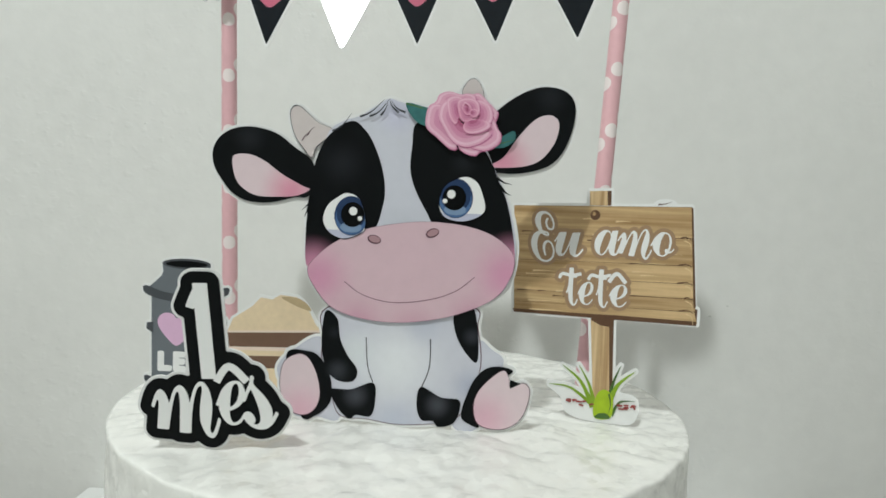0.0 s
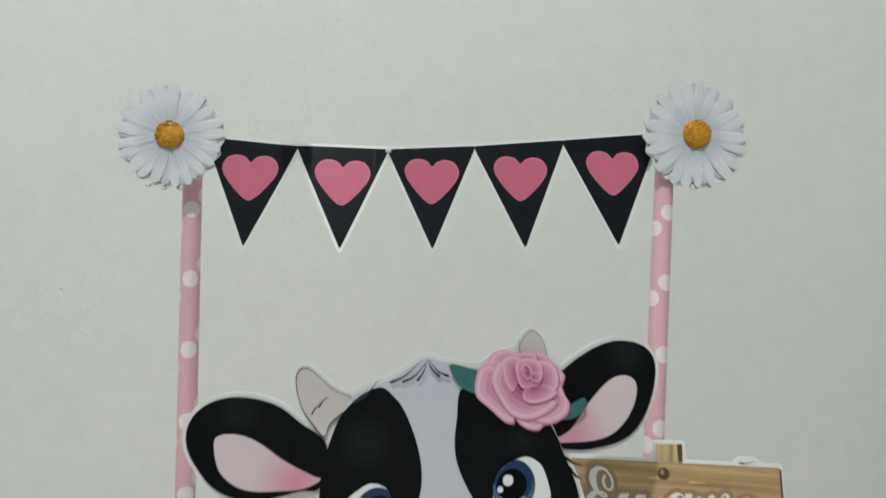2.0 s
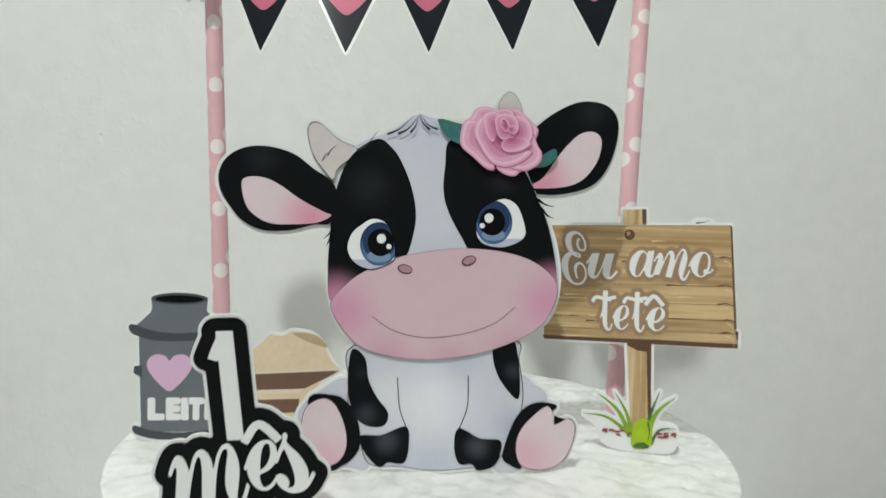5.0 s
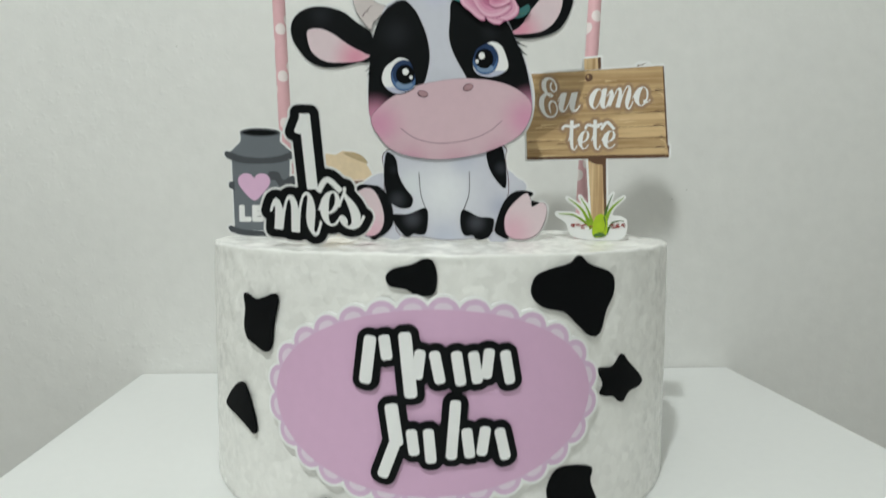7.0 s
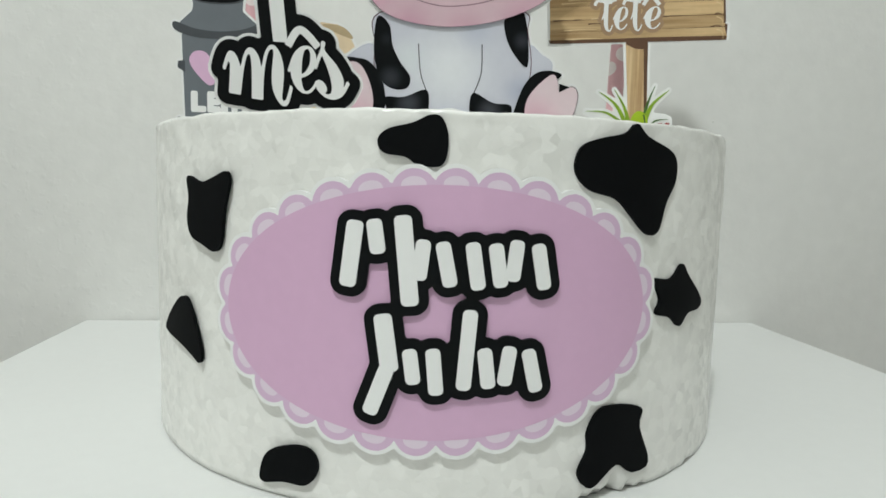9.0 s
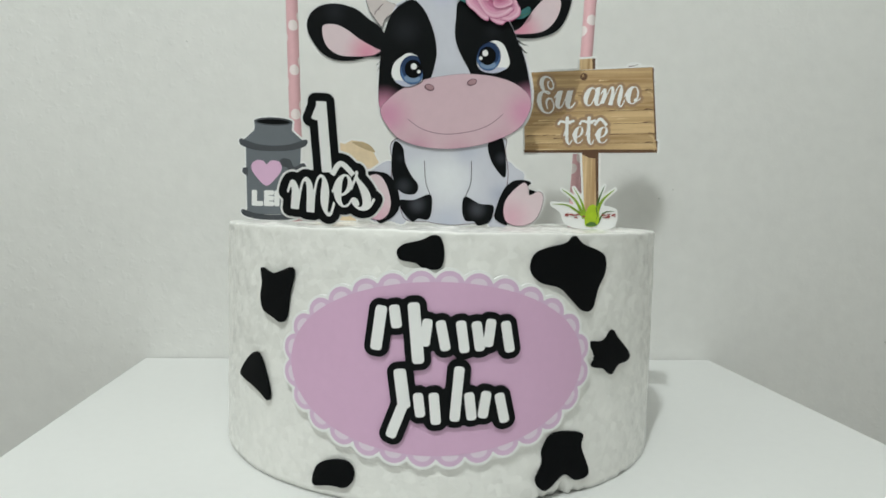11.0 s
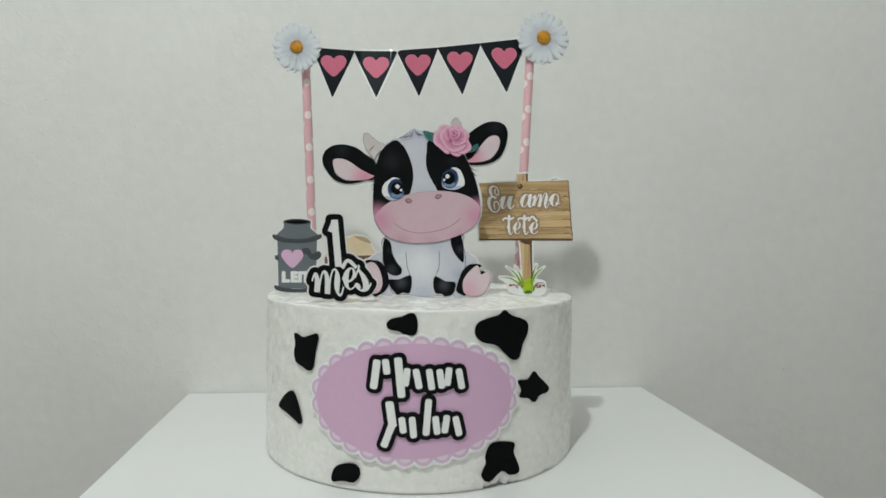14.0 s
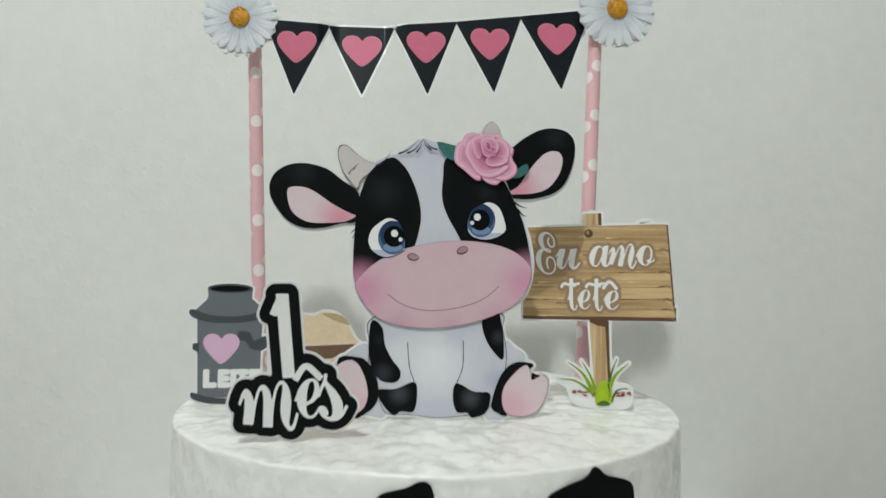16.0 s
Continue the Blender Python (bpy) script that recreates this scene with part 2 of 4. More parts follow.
WOOD_PALE = material("pale_wood_print", rgb(220, 194, 150), 0.5, 0.15, 500.0, 90.0, gloss=0.3)
WOOD_DARK = material("dark_wood_print", rgb(92, 62, 40), 0.5, 0.2)
WOOD_POST = wood_material("post_print", rgb(216, 188, 146), rgb(160, 124, 82), (520, 200, 14))
LETTER_EDGE = material("letter_halo_print", rgb(158, 128, 98), 0.5, 0.08)
GRASS = material("grass_print", rgb(132, 165, 36), 0.45, 0.3, 300.0, 120.0)
GRASS_DARK = material("dark_grass_print", rgb(66, 100, 40), 0.45, 0.3, 300.0, 120.0)
BUD = material("bud_print", rgb(160, 188, 24), 0.45, 0.2, 300.0, 120.0)
BERRY = material("red_flower_print", rgb(150, 62, 60), 0.5, 0.3, 800.0, 200.0)
STEEL = material("slate_print", rgb(104, 110, 116), 0.5, 0.07, 200.0, 40.0)
STEEL_DARK = material("dark_slate_print", rgb(66, 70, 75), 0.5, 0.1)
HAY = material("hay_print", rgb(228, 206, 172), 0.55, 0.10, 500.0, 80.0)
HAY_PALE = material("pale_straw_print", rgb(232, 212, 196), 0.55, 0.08)
HAY_SHADOW = material("hay_painted_shadow", rgb(186, 164, 128), 0.55, 0.15, 500.0, 80.0)
HAY_DARK = material("brown_band_print", rgb(112, 84, 66), 0.55, 0.10)
STRAW = material("pink_paper_straw", rgb(226, 178, 184), 0.5, 0.05, 400.0, 60.0)
DOT = material("white_dot_print", rgb(240, 228, 226), 0.5, 0.03)
PETAL = petal_material("petal_print", (0.55, 0.58, 0.645), (0.72, 0.74, 0.775))
PETAL_LOW = petal_material("shaded_petal_print", (0.43, 0.46, 0.53), (0.60, 0.625, 0.68))
STAMEN = material("brown_stamen_print", rgb(184, 118, 22), 0.6, 0.4, 900.0, 300.0)
DISC = material("daisy_disc_print", rgb(208, 146, 28), 0.5, 0.3, 1200.0, 500.0, 0.6, 900.0)
GLINT_GLOSS = material("clear_glint_gloss", (0.75, 0.76, 0.76), 0.08, 0.02, gloss=0.7, coat=0.6, coat_rough=0.05)
CORD = material("white_cord", (0.7, 0.7, 0.68), 0.5)
GLOW = bpy.data.materials.new("lit_bulb")
GLOW.use_nodes = True
GLOW.node_tree.nodes["Principled BSDF"].inputs["Emission Color"].default_value = (1.0, 0.97, 0.9, 1)
GLOW.node_tree.nodes["Principled BSDF"].inputs["Emission Strength"].default_value = 40.0


# ---- shaping helpers ----
MM = 0.001


def mesh_of(name, verts, faces, mats, which=None, smooth=False):
    me = bpy.data.meshes.new(name)
    me.from_pydata(verts, [], faces)
    for m in mats:
        me.materials.append(m)
    if which is not None:
        me.polygons.foreach_set("material_index", which)
    if smooth:
        me.polygons.foreach_set("use_smooth", [True] * len(faces))
    me.update()
    return me


def part(name, me, parent, label=""):
    """One mesh object under a thing or under a part."""
    ob = new(name, me)
    ob.parent = parent
    return tagged(ob, label) if label else ob


def thing(name, label, category, group="", at=(0, 0, 0)):
    ob = new(name)
    ob.empty_display_size = 0.01
    ob.location = at
    return tagged(ob, label, category, group)


def spline(points, steps=6, closed=True):
    """A smooth line through a few points."""
    p, n, out = [Vector(q) for q in points], len(points), []
    for i in range(n if closed else n - 1):
        a, b, c, d = (p[(i + k) % n] if closed else p[min(max(i + k, 0), n - 1)] for k in (-1, 0, 1, 2))
        for s in range(steps):
            t = s / steps
            out.append(tuple(0.5 * (2 * b + (c - a) * t + (2 * a - 5 * b + 4 * c - d) * t * t + (3 * b - a - 3 * c + d) * t ** 3)))
    if not closed:
        out.append(tuple(p[-1]))
    return out


def oval(cx, cz, rx, rz, turn=0.0, n=28):
    c, s = math.cos(radians(turn)), math.sin(radians(turn))
    return [(cx + rx * math.cos(a) * c - rz * math.sin(a) * s, cz + rx * math.cos(a) * s + rz * math.sin(a) * c) for a in (2 * math.pi * i / n for i in range(n))]


def ribbon(points, width, taper=False):
    """A stroke of a given width along a smooth open line, as an outline."""
    line = [Vector(q) for q in spline(points, 6, False)]
    left, right = [], []
    for i, q in enumerate(line):
        d = (line[min(i + 1, len(line) - 1)] - line[max(i - 1, 0)]).normalized()
        w = width / 2 * ((1 - i / (len(line) - 1)) * 0.96 + 0.04 if taper else 1)
        left.append((q.x - d.y * w, q.y + d.x * w))
        right.append((q.x + d.y * w, q.y - d.x * w))
    return left + right[::-1]


def heart(cx, cz, w, h):
    half = [(0, -1.0), (0.26, -0.84), (0.66, -0.36), (0.95, 0.12), (1.0, 0.52), (0.80, 0.85), (0.48, 0.94), (0.18, 0.84)]
    pts = half + [(0, 0.62)] + [(-x, z) for x, z in half[:0:-1]]
    return spline([(cx + x * w / 2, cz + z * h / 2) for x, z in pts], 4)


def area(poly):
    return sum(a[0] * b[1] - b[0] * a[1] for a, b in zip(poly, poly[1:] + poly[:1])) / 2


def flat(poly, depth=0.0):
    """A single face facing -y, from a closed outline in mm (x, z), depth mm in front."""
    poly = poly if area(poly) > 0 else poly[::-1]
    return [(x * MM, -depth * MM, z * MM) for x, z in poly], [tuple(range(len(poly)))]


def field(loops, cell, pad):
    """Signed distance to a union of outlines (each an even-odd set of loops), on a grid; plus inside."""
    allp = np.array([q for group in loops for lp in group for q in lp])
    x0, z0 = allp.min(0) - pad
    x1, z1 = allp.max(0) + pad
    gx, gz = np.arange(x0, x1 + cell, cell), np.arange(z0, z1 + cell, cell)
    X, Z = np.meshgrid(gx, gz, indexing="ij")
    total = np.full(X.shape, -1e9)
    for group in loops:
        inside, near = np.zeros(X.shape, bool), np.full(X.shape, 1e9)
        for lp in group:
            for (ax, az), (bx, bz) in zip(lp, lp[1:] + lp[:1]):
                dx, dz = bx - ax, bz - az
                ll = dx * dx + dz * dz
                if ll < 1e-12:
                    continue
                t = np.clip(((X - ax) * dx + (Z - az) * dz) / ll, 0, 1)
                near = np.minimum(near, (X - ax - t * dx) ** 2 + (Z - az - t * dz) ** 2)
                if az != bz:
                    inside ^= ((az > Z) != (bz > Z)) & (X < dx * (Z - az) / dz + ax)
        d = np.sqrt(near)
        total = np.maximum(total, np.where(inside, d, -d))
    return gx, gz, total


def sheet(loops, grow=0.0, thick=0.4, cell=0.5, depth=0.0, warp=None):
    """A cut card: the union of outlines, grown by a margin, with a front face and cut edges. mm in, metres out."""
    gx, gz, f = field(loops, cell, grow + 2 * cell)
    f = f + grow
    f[np.abs(f) < 1e-4] = 1e-4
    pos = f > 0
    verts, faces, index = [], [], {}

    def vert(key, x, z, back):
        k = (key, back)
        if k not in index:
            index[k] = len(verts)
            d = depth - thick if back else depth
            verts.append(warp(x, z, d) if warp else (x * MM, -d * MM, z * MM))
        return index[k]

    def corner(i, j, back=False):
        return vert((i, j), gx[i], gz[j], back)

    def cut(i, j, k, l, back=False):
        a, b = f[i, j], f[k, l]
        t = a / (a - b)
        return vert(((i, j), (k, l)) if (i, j) < (k, l) else ((k, l), (i, j)), gx[i] + t * (gx[k] - gx[i]), gz[j] + t * (gz[l] - gz[j]), back)

    nx, nz = f.shape
    for i in range(nx - 1):
        run = None
        for j in range(nz - 1):
            ring = [(i, j), (i + 1, j), (i + 1, j + 1), (i, j + 1)]
            on = [pos[q] for q in ring]
            if all(on):
                if warp or run is None or j - run > 40:
                    if run is not None:
                        faces.append((corner(i, run), corner(i + 1, run), corner(i + 1, j), corner(i, j)))
                    run = j
                if warp:
                    faces.append(tuple(corner(*q) for q in ring))
                    run = None
                continue
            if run is not None:
                faces.append((corner(i, run), corner(i + 1, run), corner(i + 1, j), corner(i, j)))
                run = None
            if not any(on):
                continue
            poly, cuts = [], []
            for q, r in zip(ring, ring[1:] + ring[:1]):
                if pos[q]:
                    poly.append(corner(*q))
                if pos[q] != pos[r]:
                    poly.append(cut(*q, *r))
                    cuts.append((q, r, pos[q]))
            if len(cuts) == 2:
                faces.append(tuple(poly))
                a, b = (cuts[0], cuts[1]) if cuts[0][2] else (cuts[1], cuts[0])
                faces.append((cut(*a[0], *a[1]), cut(*b[0], *b[1]), cut(*b[0], *b[1], True), cut(*a[0], *a[1], True))[::-1])
            elif len(poly) > 2:
                faces.append(tuple(poly))
        if run is not None:
            faces.append((corner(i, run), corner(i + 1, run), corner(i + 1, nz - 1), corner(i, nz - 1)))
    return verts, faces


def glyph(char, upright=0.0):
    """Outline loops of a character of the built-in font, its slope taken out, scaled to a unit box."""
    cu = bpy.data.curves.new("glyph", "FONT")
    cu.body, cu.resolution_u = char, 5
    ob = new("glyph", cu)
    bpy.context.view_layer.update()
    me = bpy.data.meshes.new_from_object(ob.evaluated_get(bpy.context.evaluated_depsgraph_get()))
    bm = bmesh.new()
    bm.from_mesh(me)
    bmesh.ops.remove_doubles(bm, verts=bm.verts, dist=1e-5)
    rim, loops = {e for e in bm.edges if len(e.link_faces) == 1}, []
    while rim:
        e = rim.pop()
        v, first, lp = e.verts[1], e.verts[0], [e.verts[0].co.copy()]
        while v != first:
            lp.append(v.co.copy())
            e = next((k for k in v.link_edges if k in rim), None)
            if e is None:
                break
            rim.discard(e)
            v = e.other_vert(v)
        loops.append([(c.x, c.y) for c in lp])
    bm.free()
    bpy.data.objects.remove(ob)
    bpy.data.curves.remove(cu)
    bpy.data.meshes.remove(me)
    loops = [[(x - upright * y, y) for x, y in lp] for lp in loops]
    xs, ys = [q[0] for lp in loops for q in lp], [q[1] for lp in loops for q in lp]
    return [[((x - min(xs)) / (max(xs) - min(xs)), (y - min(ys)) / (max(ys) - min(ys))) for x, y in lp] for lp in loops]


def letter(char, x0, z0, x1, z1, slant=0.0, turn=0.0):
    """A character fitted into a box in mm, leaning by slant (mm per mm) and turned."""
    w, c, s = x1 - x0, math.cos(radians(turn)), math.sin(radians(turn))
    mx, mz = (x0 + x1) / 2, (z0 + z1) / 2
    out = []
    for lp in glyph(char):
        q = [((u - 0.5) * w + slant * (v - 0.5) * (z1 - z0), (v - 0.5) * (z1 - z0)) for u, v in lp]
        out.append([(mx + a * c - b * s, mz + a * s + b * c) for a, b in q])
    return out


def script(char):
    """The built-in font's script form of a plain letter."""
    return {"E": "\u2130", "e": "\u212f", "o": "\u2134"}.get(char) or chr(0x1D4B6 + ord(char) - 97)


def brush_letter(char, x0, z0, x1, z1, slant=0.0, fan=0.0):
    """A script letter in a box in mm; fan: how much lower its first stroke is than its last."""
    w, h, mx, mz = x1 - x0, z1 - z0, (x0 + x1) / 2, (z0 + z1) / 2
    return [[(mx + (u - 0.5) * w + slant * (v - 0.5) * h, mz + (v - 0.5) * h * (1 - fan * (1 - u))) for u, v in lp] for lp in glyph(script(char), 0.52 if char == "t" else 0.44)]


def card_part(name, loops, mat, parent, label="", grow=0.0, thick=0.4, cell=0.5, depth=0.0, warp=None):
    v, f = sheet(loops, grow, thick, cell, depth, warp)
    return part(name, mesh_of(name, v, f, [mat]), parent, label)


def flat_part(name, poly, mat, parent, label="", depth=0.0):
    v, f = flat(poly, depth)
    return part(name, mesh_of(name, v, f, [mat]), parent, label)


def box(x0, y0, z0, x1, y1, z1, bevel=0.0, seg=2):
    bm = bmesh.new()
    bmesh.ops.create_cube(bm, size=1, matrix=Matrix.Translation(((x0 + x1) / 2, (y0 + y1) / 2, (z0 + z1) / 2)) @ Matrix.Diagonal((x1 - x0, y1 - y0, z1 - z0, 1)))
    if bevel:
        bmesh.ops.bevel(bm, geom=list(bm.edges), offset=bevel, segments=seg, profile=0.5, affect="EDGES")
    return bm


def bm_mesh(name, bm, mat, smooth=False):
    me = bpy.data.meshes.new(name)
    bm.to_mesh(me)
    bm.free()
    me.materials.append(mat)
    if smooth:
        me.polygons.foreach_set("use_smooth", [True] * len(me.polygons))
    return me


def tube(a, b, r0, r1=None, seg=24):
    """A straight round bar between two points, capped."""
    a, b = Vector(a), Vector(b)
    bm = bmesh.new()
    turn = (b - a).to_track_quat("Z", "Y").to_matrix().to_4x4()
    bmesh.ops.create_cone(bm, cap_ends=True, segments=seg, radius1=r0, radius2=r0 if r1 is None else r1, depth=(b - a).length, matrix=Matrix.Translation((a + b) / 2) @ turn)
    return bm


# ---- the room ----
FLOOR_Z, CEIL_Z, BACK = -0.75, 1.80, 0.121
ROOM = (-1.5, 1.7, -2.3)
for name, dims, mat in (
    ("wall_north", (ROOM[0], BACK, FLOOR_Z, ROOM[1], BACK + 0.12, CEIL_Z), WALL),
    ("wall_south", (ROOM[0], ROOM[2] - 0.12, FLOOR_Z, ROOM[1], ROOM[2], CEIL_Z), WALL_UNSEEN),
    ("wall_west", (ROOM[0] - 0.12, ROOM[2] - 0.12, FLOOR_Z, ROOM[0], BACK + 0.12, CEIL_Z), WALL_UNSEEN),
    ("wall_east", (ROOM[1], ROOM[2] - 0.12, FLOOR_Z, ROOM[1] + 0.12, BACK + 0.12, CEIL_Z), WALL_UNSEEN),
    ("floor", (ROOM[0] - 0.12, ROOM[2] - 0.12, FLOOR_Z - 0.1, ROOM[1] + 0.12, BACK + 0.12, FLOOR_Z), FLOOR),
    ("ceiling", (ROOM[0] - 0.12, ROOM[2] - 0.12, CEIL_Z, ROOM[1] + 0.12, BACK + 0.12, CEIL_Z + 0.1), CEIL),
):
    tagged(new(name, bm_mesh(name, box(*dims), mat)), {"floor": "plain grey tiled floor", "ceiling": "plain white painted ceiling"}.get(name, "plain off-white painted plaster wall" if name == "wall_north" else "unseen room wall, toned down to deepen the shadows"), name.split("_")[0], kind="structure")

# small chips and paint nibs on the wall behind the table
for x, z, r in ((0.1645, 0.1158, 0.0008), (0.1744, 0.1222, 0.0007), (0.3436, 0.0134, 0.0011), (-0.3017, 0.2444, 0.0008), (-0.1612, 0.2112, 0.0007)):
    bm = bmesh.new()
    bmesh.ops.create_uvsphere(bm, u_segments=10, v_segments=6, radius=r * 0.75)
    for v in bm.verts:
        v.co = Vector((v.co.x * (1.4 + 300 * v.co.z), v.co.y * 0.5, v.co.z))
    nib = new("paint_nib", bm_mesh("paint_nib", bm, NIB, True))
    nib.location = (x, BACK, z)
    tagged(nib, "small grey nib of paint on the wall", "paint nib", "paint nibs")

lamp = thing("pendant_lamp", "lit white bulb hanging from the ceiling on a cord", "lamp", at=LAMP)
bm = bmesh.new()
bmesh.ops.create_uvsphere(bm, u_segments=20, v_segments=12, radius=0.026)
bulb = part("bulb", bm_mesh("bulb", bm, GLOW, True), lamp, "glowing frosted bulb")
bulb.visible_shadow = False
part("socket", bm_mesh("socket", tube((0, 0, 0.028), (0, 0, 0.075), 0.018, 0.014), CORD, True), lamp)
part("cord", bm_mesh("cord", tube((0, 0, 0.07), (0, 0, CEIL_Z - LAMP.z), 0.003, seg=8), CORD, True), lamp)

# ---- the table ----
TX0, TX1, TY0 = -0.189, 0.207, -0.62
table = thing("side_table", "small plain white laminate table against the wall", "table", at=(0, 0, FLOOR_Z))
H = -FLOOR_Z
top = box(TX0, TY0, H - 0.025, TX1, BACK - 0.001, H, 0.0015)
for v in top.verts:
    if v.co.x < 0:
        v.co.x += 0.045 * (BACK - v.co.y)
part("tabletop", bm_mesh("tabletop", top, TABLE), table, "white laminate tabletop with a soft sheen")
for x in (TX0 + 0.065, TX1 - 0.03):
    for y in (TY0 + 0.03, BACK - 0.035):
        part("leg", bm_mesh("leg", box(x - 0.018, y - 0.018, 0, x + 0.018, y + 0.018, H - 0.025, 0.002), TABLE), table)

# ---- the cake ----
R, TOP = 0.1005, 0.0968
cake = thing("cake", "round white frosted foam cake with black cow spots", "cake")


def cake_body():
    """A drum of pressed foam beads: faceted sides, a crisp upper rim, a lumpy top and a chipped lower rim."""
    n, verts, faces = 560, [], []
    prof = [(R * 0.985, 0.0), (R, 0.0006)] + [(R, 0.0006 + (TOP - 0.0016) * k / 62) for k in range(1, 63)]
    prof += [(R - 0.0009 * (1 - math.cos(a)), TOP - 0.0009 + 0.0009 * math.sin(a)) for a in (0.5, 1.0, 1.57)]
    prof += [(R * k / 40, TOP) for k in range(39, 0, -1)]
    for r, z in prof:
        for i in range(n):
            a = 2 * math.pi * i / n
            d = Vector((math.sin(a), -math.cos(a), 0))
            p = d * r + Vector((0, 0, z))
            bead = 0.5 - noise.voronoi(p * 150)[0][0]
            wide = noise.noise(p * 60)
            if z >= TOP - 0.0012:
                lump = bead * 1.3 + noise.noise(p * 75) * 0.9 + wide * 0.5
                p.z += 0.0012 * lump * min(1, (R + 0.004 - r) / 0.012) - 0.0002
                p -= d * 0.0003 * bead
            else:
                rise = min(1.0, 0.35 + (z / TOP) ** 2)
                p += d * 0.0006 * rise * (bead * 0.7 + wide * 0.9 + 0.4 * noise.noise(p * 170))
                deg = math.degrees(a if a < math.pi else a - 2 * math.pi)
                bite = math.exp(-((deg - 22.0) / 7.0) ** 2) + 0.35 * math.exp(-((deg - 8.0) / 2.0) ** 2) + 0.5 * math.exp(-((deg - 42.0) / 4.0) ** 2)
                bite *= 0.55 + 0.6 * noise.noise(Vector((deg * 0.55, 0, 7.7))) + 0.25 * noise.noise(Vector((deg * 1.7, 3, 1)))
                low = max(0.0, 1 - z / (0.007 * max(bite, 0.12)))
                p -= d * 0.0060 * max(bite, 0.0) * low
                if z < 0.0005:
                    p.z += 0.0022 * max(bite, 0.0)
            verts.append(p + Vector((0.0006, 0, 0)))
    for k in range(len(prof) - 1):
        for i in range(n):
            j = (i + 1) % n
            faces.append((k * n + i, k * n + j, (k + 1) * n + j, (k + 1) * n + i))
    verts.append(Vector((0.0006, 0, TOP)))
    last = (len(prof) - 1) * n
    faces += [(last + i, last + (i + 1) % n, len(verts) - 1) for i in range(n)]
    faces.append(tuple(range(n))[::-1])
    return mesh_of("cake_body", verts, faces, [FOAM], smooth=True)


part("cake_body", cake_body(), cake, "white trowelled foam drum with a chipped lower rim")


def round_cake(u, z, d):
    """Wraps a flat outline (arc length, height, in mm) round the cake's side, d mm proud."""
    a, r = u * MM / R, R + 0.0006 + d * MM
    return (r * math.sin(a), -r * math.cos(a), z * MM)


def on_cake(points):
    """Points given as degrees round the cake and mm of height, to arc length and height."""
    return [(radians(a) * R / MM, z) for a, z in points]


SPOTS = (
    [(-46.3, 80.6), (-42.4, 79), (-39.1, 80.5), (-36.6, 81.9), (-35.8, 79.5), (-37, 72.1), (-37.8, 63.6), (-39.5, 61.1), (-42.3, 62.7), (-45.4, 64.6), (-46.5, 69.3), (-45.9, 74.9)],
    [(-55.8, 37.6), (-51.3, 44.9), (-48, 47.7), (-45.7, 44.5), (-43.1, 34.4), (-43.5, 30.3), (-46.3, 32.2), (-49.9, 34.1), (-54.8, 35.7)],
    [(-30.4, 6), (-29.1, 11.7), (-25.7, 14.4), (-22.5, 14.7), (-20.9, 12), (-21.1, 7.9), (-22.8, 5), (-26.3, 4.9), (-29.7, 3.7)],
    [(-12.8, 89.5), (-11.5, 92), (-8.2, 93.5), (-6, 95.3), (-4.4, 94.6), (-3.6, 89.9), (-4.3, 84.1), (-7.5, 84), (-9.2, 85.8), (-12, 86.6)],
    [(13.7, 83.8), (14.5, 89.3), (17.6, 91.6), (21.7, 93.2), (23.8, 95.8), (26.1, 92.8), (32.2, 88.9), (32.9, 82.5), (30.8, 76.4), (29.3, 69.2), (26.8, 68.4), (23.6, 72.9), (20.7, 77.1), (16, 79.3)],
    [(29.1, 56.6), (33.3, 56.3), (36.2, 60), (38.5, 56.5), (44, 48.9), (42.7, 46.3), (38.9, 45.8), (36.4, 42.7), (33.7, 45.6), (29.9, 47.3), (30.7, 51)],
    [(20.2, 25), (27.6, 23), (27.5, 17.7), (30, 7.1), (26.2, 5.7), (23, 8.9), (18.6, 4.1), (16.2, 8.3), (17.6, 14.2), (17.6, 19.4)],
)
for pts in SPOTS:
    card_part("cow_spot", [[spline(on_cake(pts), 4)]], FELT, cake, "black paper cow spot", thick=0.9, cell=0.7, depth=0.5, warp=round_cake)

# the scalloped oval plaque with two rows of outlined bars
OU, OZ, OW, OH, LOBES = -8.4, 49.6, 54.3, 30.0, 28


def tipped(pts):
    """Turns the plaque's outline by the little that it was glued askew."""
    s = math.sin(radians(1.4))
    return [(x - (z - OZ) * s, z + (x - OU) * s) for x, z in pts]


def lobe(i, out, r, squash=1.0):
    steps = [2 * math.pi * k / 720 for k in range(720)]
    arc = np.cumsum([math.hypot(OW * math.sin(a), OH * math.cos(a)) for a in steps])
    a = steps[int(np.searchsorted(arc, arc[-1] * (i + 0.5) / LOBES)) % 720]
    nx, nz = math.cos(a) / OW, math.sin(a) / OH
    k = math.hypot(nx, nz)
    return tipped(oval(OU + OW * math.cos(a) + out * nx / k, OZ + OH * math.sin(a) + out * nz / k, r * squash, r, math.degrees(math.atan2(nz, nx)), 20))


pink_edge = tipped(oval(OU, OZ, OW, OH, n=90))
lobes = [[lobe(i, -1.3, 5.2)] for i in range(LOBES)]
plaque = card_part("name_plaque", [[pink_edge]] + lobes, CARD, cake, "oval pink card plaque with a white scalloped rim", grow=1.0, thick=1.6, cell=0.7, depth=1.16, warp=round_cake)
card_part("scalloped_band", [[pink_edge]] + lobes, PINK_PALE, plaque, "pale pink scalloped band", thick=0.02, cell=0.6, depth=1.2, warp=round_cake)
